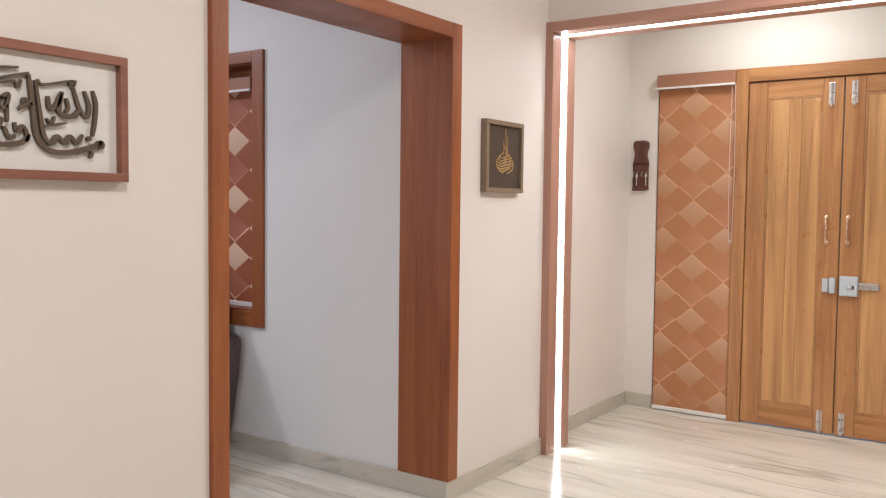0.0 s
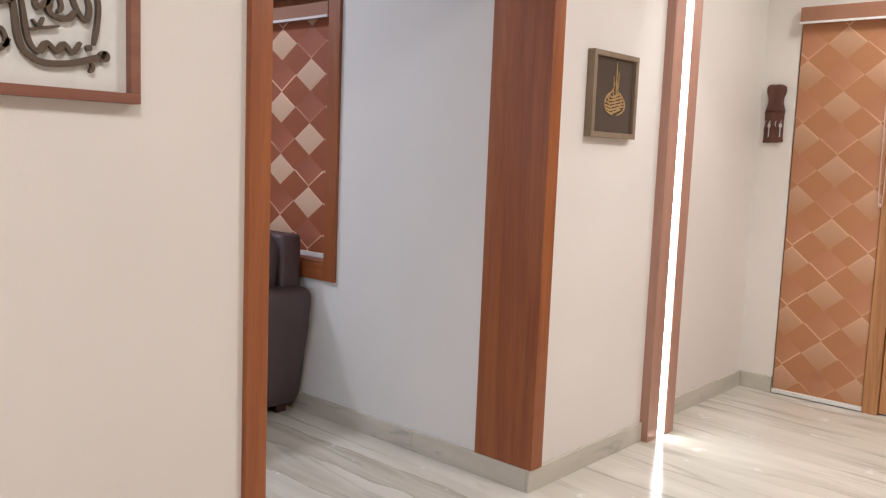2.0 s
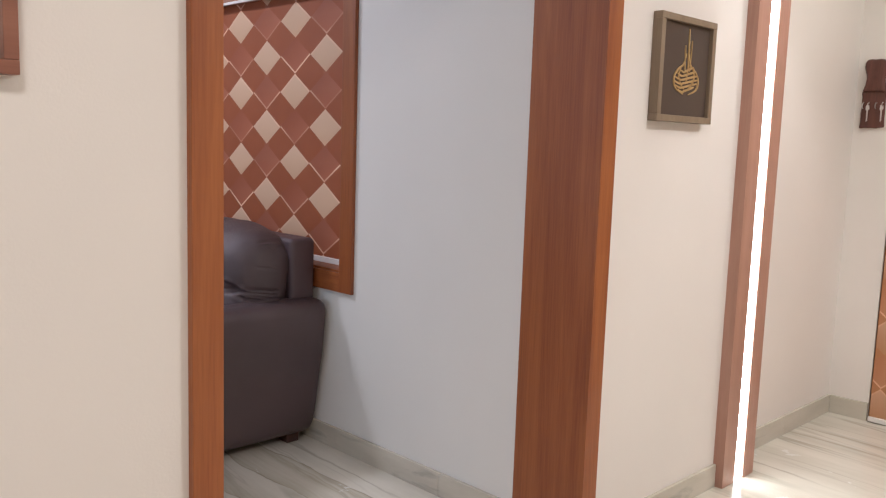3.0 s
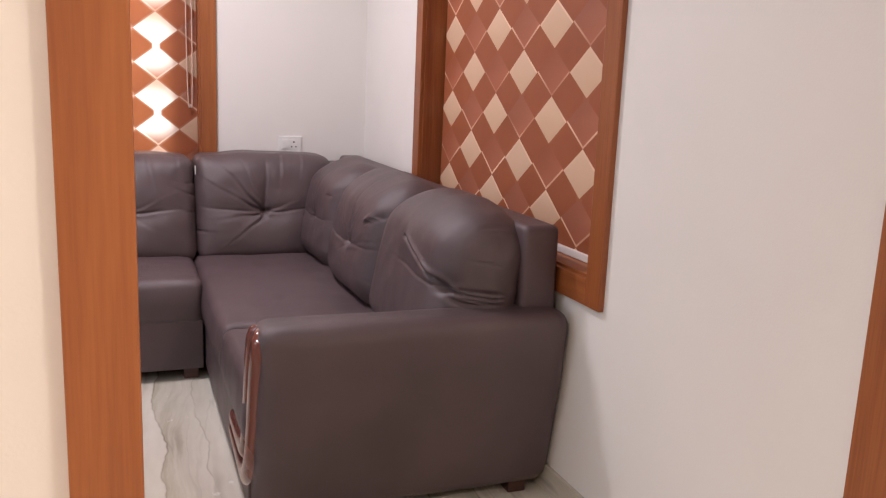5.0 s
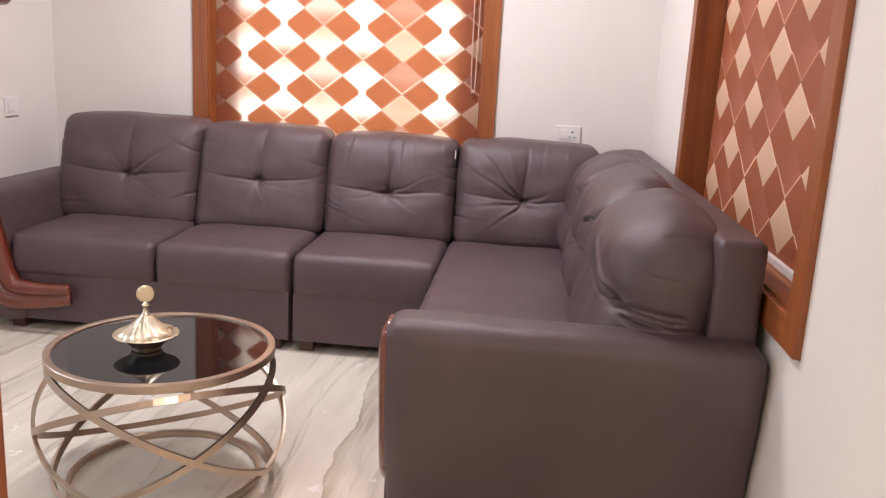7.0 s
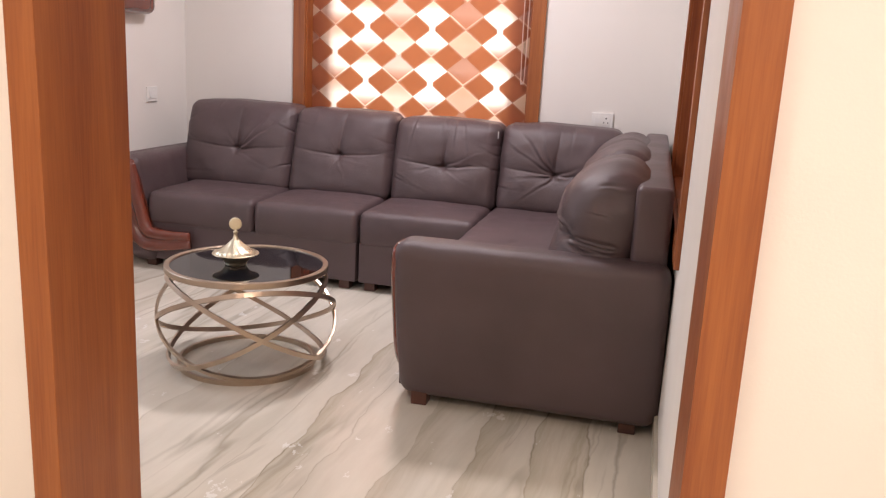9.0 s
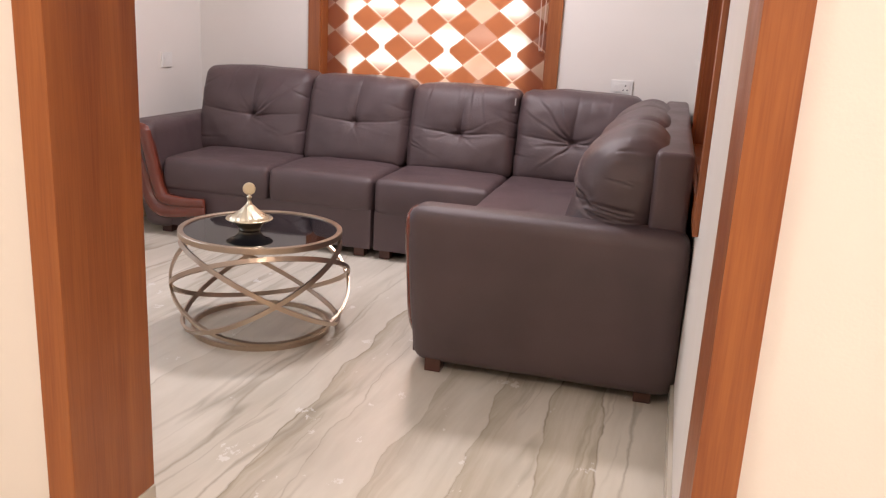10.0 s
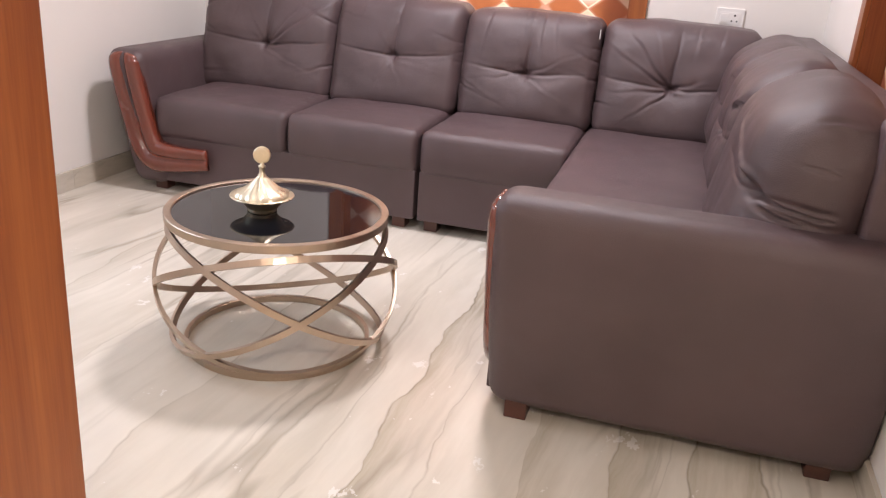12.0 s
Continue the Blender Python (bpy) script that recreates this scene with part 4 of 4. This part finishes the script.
def seat_cushion(parent, x0, x1, y0, y1, z0=0.254, z1=0.450, front="y", buttons=(), seed=0):
    def shape(x, y, z):
        u, v, t = (x - x0) / (x1 - x0) * 2 - 1, (y - y0) / (y1 - y0) * 2 - 1, (z - z0) / (z1 - z0)
        top = max(0, t - 0.3) / 0.7
        dz = top * (0.018 * (1 - u ** 4) * (1 - v * v) + 0.006 * noise.noise((x * 5, y * 5, seed)) + 0.002 * noise.noise((x * 17, y * 17, seed)))
        for bx, by in buttons:
            r = math.hypot(x - bx, y - by)
            dz -= top * (0.010 * math.exp(-(r / 0.02) ** 2) + 0.006 * math.exp(-r / 0.06))
        bulge = 0.016 * math.sin(math.pi * min(1.0, 0.12 + 0.88 * t))
        nx, ny = x, y
        if front == "y" and v < 0:
            ny -= bulge * -v
        if front == "x" and u < 0:
            nx -= bulge * -u
        return (nx + 0.003 * noise.noise((y * 9, z * 9, seed)), ny + 0.003 * noise.noise((x * 9, z * 9, seed)), z + dz)
    return part("seat_cushion", soft_box((x0, y0, z0), (x1, y1, z1), 0.034, (28, 28, 5), shape), LEATHER, parent, smooth=True)


def foot(parent, x, y, sx=0.062, sy=0.07):
    part("foot", boxes((x - sx / 2, x + sx / 2, y - sy / 2, y + sy / 2, 0, 0.057), bevel=0.004), FOOT, parent, "dark wooden foot")


def arm(parent, m, length, seed=0, inset=0.0):
    """Arm rest; local x along its length from the front end, y outwards is negative, z up; leans out towards its rounded top."""
    def shape(x, y, z):
        t = max(0.0, min(1.0, (z - 0.085) / 0.56))
        crown = 0.006 * noise.noise((x * 5, z * 5, seed)) + 0.002 * noise.noise((x * 15, z * 15, seed)) + 0.004 * math.sin(math.pi * t)
        return (x + 0.012 * (1 - t), y + 0.105 * (1 - t) ** 1.25 - crown, z)
    ob = part("arm", soft_box((0, 0, 0.034), (length, 0.185, 0.655), 0.058, (40, 5, 26), shape), LEATHER, parent, smooth=True)
    ob.matrix_local = m
    bm = bmesh.new()
    path = smooth_line([(0.024, 0.098, 0.640), (0.016, 0.098, 0.622), (0.011, 0.100, 0.580), (0.009, 0.127, 0.46), (0.008, 0.160, 0.335), (0.006, 0.192, 0.235), (0.004, 0.242, 0.180), (0.002, 0.36, 0.174), (-0.002, 0.525, 0.190)], 8)
    lobe = [(0.006, 0.004), (0.011, 0.012), (0.024, 0.019), (0.042, 0.021), (0.058, 0.018), (0.070, 0.011), (0.077, 0.001), (0.078, -0.030)]

    def taper(t):
        u = t * 8
        return max(0.25, math.sqrt(max(0.0, 1 - (1 - u / 2) ** 2))) if u < 2 else 1.0 - 0.40 * max(0.0, u - 6) / 2
    sweep(bm, path, [(-s, h) for s, h in reversed(lobe)] + [(0, 0.001)] + lobe, up=(-1, 0, 0), taper=taper)
    trim = part("arm_trim", bm, MAHOGANY, parent, "polished reddish wood trim", smooth=True)
    trim.matrix_local = m @ Matrix.Translation((inset, inset, 0))
    return ob


# two-seat section with an arm, along the back wall
sofa_a = thing("sofa_section", "taupe leather two-seat sofa section with a wood-trimmed arm", "sofa", "corner sofa")
part("base", boxes((-2.965, -1.642, 2.812, 3.78, 0.050, 0.274), bevel=0.007), LEATHER, sofa_a)
seat_cushion(sofa_a, -2.930, -2.262, 2.812, 3.50, seed=1)
seat_cushion(sofa_a, -2.256, -1.640, 2.812, 3.50, seed=2)
part("back_frame", soft_box((-2.99, 3.58, 0.10), (-1.642, 3.79, 0.83), 0.03, (8, 3, 6)), LEATHER, sofa_a, smooth=True)
tufted_cushion("back_cushion", sofa_a, pose(-2.640, 3.275, 0.425), 0.735, 0.525, button=(0.01, 0.245), seed=1, fold=0.7, gather=1, extra=((0.62, 0.24, 1.5), (0.85, 0.17, 1.1), (1.25, 0.10, 0.8)))
tufted_cushion("back_cushion", sofa_a, pose(-1.948, 3.275, 0.425), 0.660, 0.515, button=(0.0, 0.255), seed=2, fold=0.35, gather=1, extra=((-2.0, 0.08, 0.9), (-1.1, 0.07, 0.8)))
# the arm's front end faces -y
arm_m = Matrix(((0, 1, 0, -3.160), (1, 0, 0, 2.765), (0, 0, 1, 0), (0, 0, 0, 1)))
arm(sofa_a, arm_m, 0.98, 1)
for x, y in ((-2.93, 2.870), (-1.715, 2.870), (-2.93, 3.70), (-1.745, 3.70)):
    foot(sofa_a, x, y)

# armless single section
sofa_b = thing("sofa_section", "taupe leather armless single sofa section", "sofa", "corner sofa")
part("base", boxes((-1.624, -0.992, 2.812, 3.78, 0.050, 0.274), bevel=0.007), LEATHER, sofa_b)
seat_cushion(sofa_b, -1.626, -0.992, 2.812, 3.50, seed=3)
part("back_frame", soft_box((-1.624, 3.58, 0.10), (-0.985, 3.79, 0.83), 0.03, (6, 3, 6)), LEATHER, sofa_b, smooth=True)
tufted_cushion("back_cushion", sofa_b, pose(-1.297, 3.275, 0.425), 0.650, 0.505, button=(0.0, 0.235), seed=3, fold=0.55, gather=6, extra=((0.15, 0.12, 0.9), (3.3, 0.10, 0.8)))
for x, y in ((-1.565, 2.870), (-1.045, 2.870), (-1.555, 3.70), (-1.05, 3.70)):
    foot(sofa_b, x, y)

# corner section along the side wall, with an arm at its end
sofa_c = thing("sofa_section", "taupe leather corner sofa section with an arm beside the wall", "sofa", "corner sofa")
part("base", boxes((-0.982, -0.060, 1.50, 3.78, 0.050, 0.274), bevel=0.007), LEATHER, sofa_c)
seat_cushion(sofa_c, -0.985, -0.20, 1.47, 2.088, front="x", seed=5)
seat_cushion(sofa_c, -0.985, -0.20, 2.094, 3.50, front="x", buttons=((-0.724, 2.42), (-0.70, 3.0)), seed=6)
part("back_frame", soft_box((-0.155, 1.418, 0.32), (-0.030, 3.79, 0.910), 0.022, (3, 20, 8)), LEATHER, sofa_c, smooth=True)
part("back_frame", soft_box((-0.98, 3.60, 0.10), (-0.16, 3.795, 0.88), 0.03, (8, 3, 6)), LEATHER, sofa_c, smooth=True)
tufted_cushion("back_cushion", sofa_c, pose(-0.625, 3.285, 0.425), 0.700, 0.510, button=(-0.02, 0.235), seed=4, fold=0.8, gather=2, extra=((2.30, 0.22, 1.3), (2.62, 0.18, 0.9), (1.98, 0.16, 0.9), (3.85, 0.09, 1.2), (0.35, 0.08, 0.7)))
SIDE_CUSHIONS = ((1.790, 0.735, 0.535, (0.285, 0.285), 0.30, ((0.05, 0.10, 3.0), (-0.45, 0.10, 2.5)),
                  ((0.075, 0.500, 0.165, 0.515, 0.012), (0.095, 0.468, 0.175, 0.470, 0.013), (0.085, 0.432, 0.160, 0.440, 0.012), (0.080, 0.395, 0.125, 0.388, 0.007), (-0.330, 0.400, -0.130, 0.330, 0.010), (-0.130, 0.330, 0.000, 0.288, 0.013),
                   (0.020, 0.285, 0.150, 0.268, 0.014), (0.030, 0.262, 0.125, 0.240, 0.012), (0.100, 0.225, 0.200, 0.235, 0.006), (-0.060, 0.130, 0.060, 0.115, 0.006))),
                 (2.495, 0.735, 0.530, (0.02, 0.240), 0.5, ((1.0, 0.16, 2.2), (2.2, 0.14, 1.6), (0.2, 0.12, 1.5)), ((-0.10, 0.36, 0.02, 0.44, 0.012), (-0.02, 0.39, 0.06, 0.45, 0.010))),
                 (3.155, 0.640, 0.515, (0.0, 0.240), 0.5, ((1.0, 0.12, 1.4),), ((-0.06, 0.38, 0.03, 0.43, 0.010),)))
for n, (y, w, hh, tuft, crumple, marks, pleats) in enumerate(SIDE_CUSHIONS):
    tufted_cushion("back_cushion", sofa_c, pose(-0.440, y, 0.425, 0, 0, -90), w, hh, 0.27, tuft, 0.20, 0.066, 7 + n, crumple, 0.125, 0.085, marks, 1, 0.6, pleats)
part("tag", boxes((-0.979, -0.975, 3.30, 3.318, 0.855, 0.895)), WHITE, sofa_c, "small white sewn-in tag")
# the arm's front end faces -x
arm(sofa_c, Matrix(((1, 0, 0, -0.985), (0, 1, 0, 1.325), (0, 0, 1, 0), (0, 0, 0, 1))), 0.976, 2, 0.002)
for x, y in ((-0.884, 1.481), (-0.105, 1.500), (-0.90, 3.70), (-0.90, 2.75), (-0.10, 3.72)):
    foot(sofa_c, x, y)

# ---- marble skirting, tile by tile ----
skirting = thing("baseboard", "grey-beige marble skirting tiles along the walls", "skirting", kind="structure")
SH, ST, TILE = 0.0925, 0.014, 0.62


def skirting_run(a, b, place):
    n = max(1, round((b - a) / TILE))
    for i in range(n):
        s0, s1 = a + (b - a) * i / n + 0.0008, a + (b - a) * (i + 1) / n - 0.0008
        part("skirting_tile", boxes(place(s0, s1), bevel=0.0015), SKIRT, skirting)


skirting_run(-5.0, X_OPEN - 0.070, lambda a, b: (a, b, -ST, 0, 0, SH))
skirting_run(-ST, PX0, lambda a, b: (a, b, -ST, 0, 0, SH))
skirting_run(0.0005, Y_BACK - 0.001, lambda a, b: (-ST, 0 if a > 0.27 else 0.03, a, b, 0, SH))
skirting_run(PX1, X_DOOR - 0.001, lambda a, b: (a, b, Y_FOYER - ST, Y_FOYER, 0, SH))
skirting_run(-0.114, Y_FOYER - ST, lambda a, b: (X_DOOR - ST, X_DOOR, a, b, 0, SH))
skirting_run(X_LEFT, -ST, lambda a, b: (a, b, Y_BACK - ST, Y_BACK, 0, SH))
skirting_run(0.262, Y_BACK - ST, lambda a, b: (X_LEFT, X_LEFT + ST, a, b, 0, SH))
skirting_run(X_LEFT + ST, X_OPEN - 0.070, lambda a, b: (a, b, 0.26, 0.26 + ST, 0, SH))
skirting_run(-ST, FRAME_Y1 + 0.002, lambda a, b: (X_OPEN - 0.0695, X_OPEN + 0.002, a, b, 0, SH))
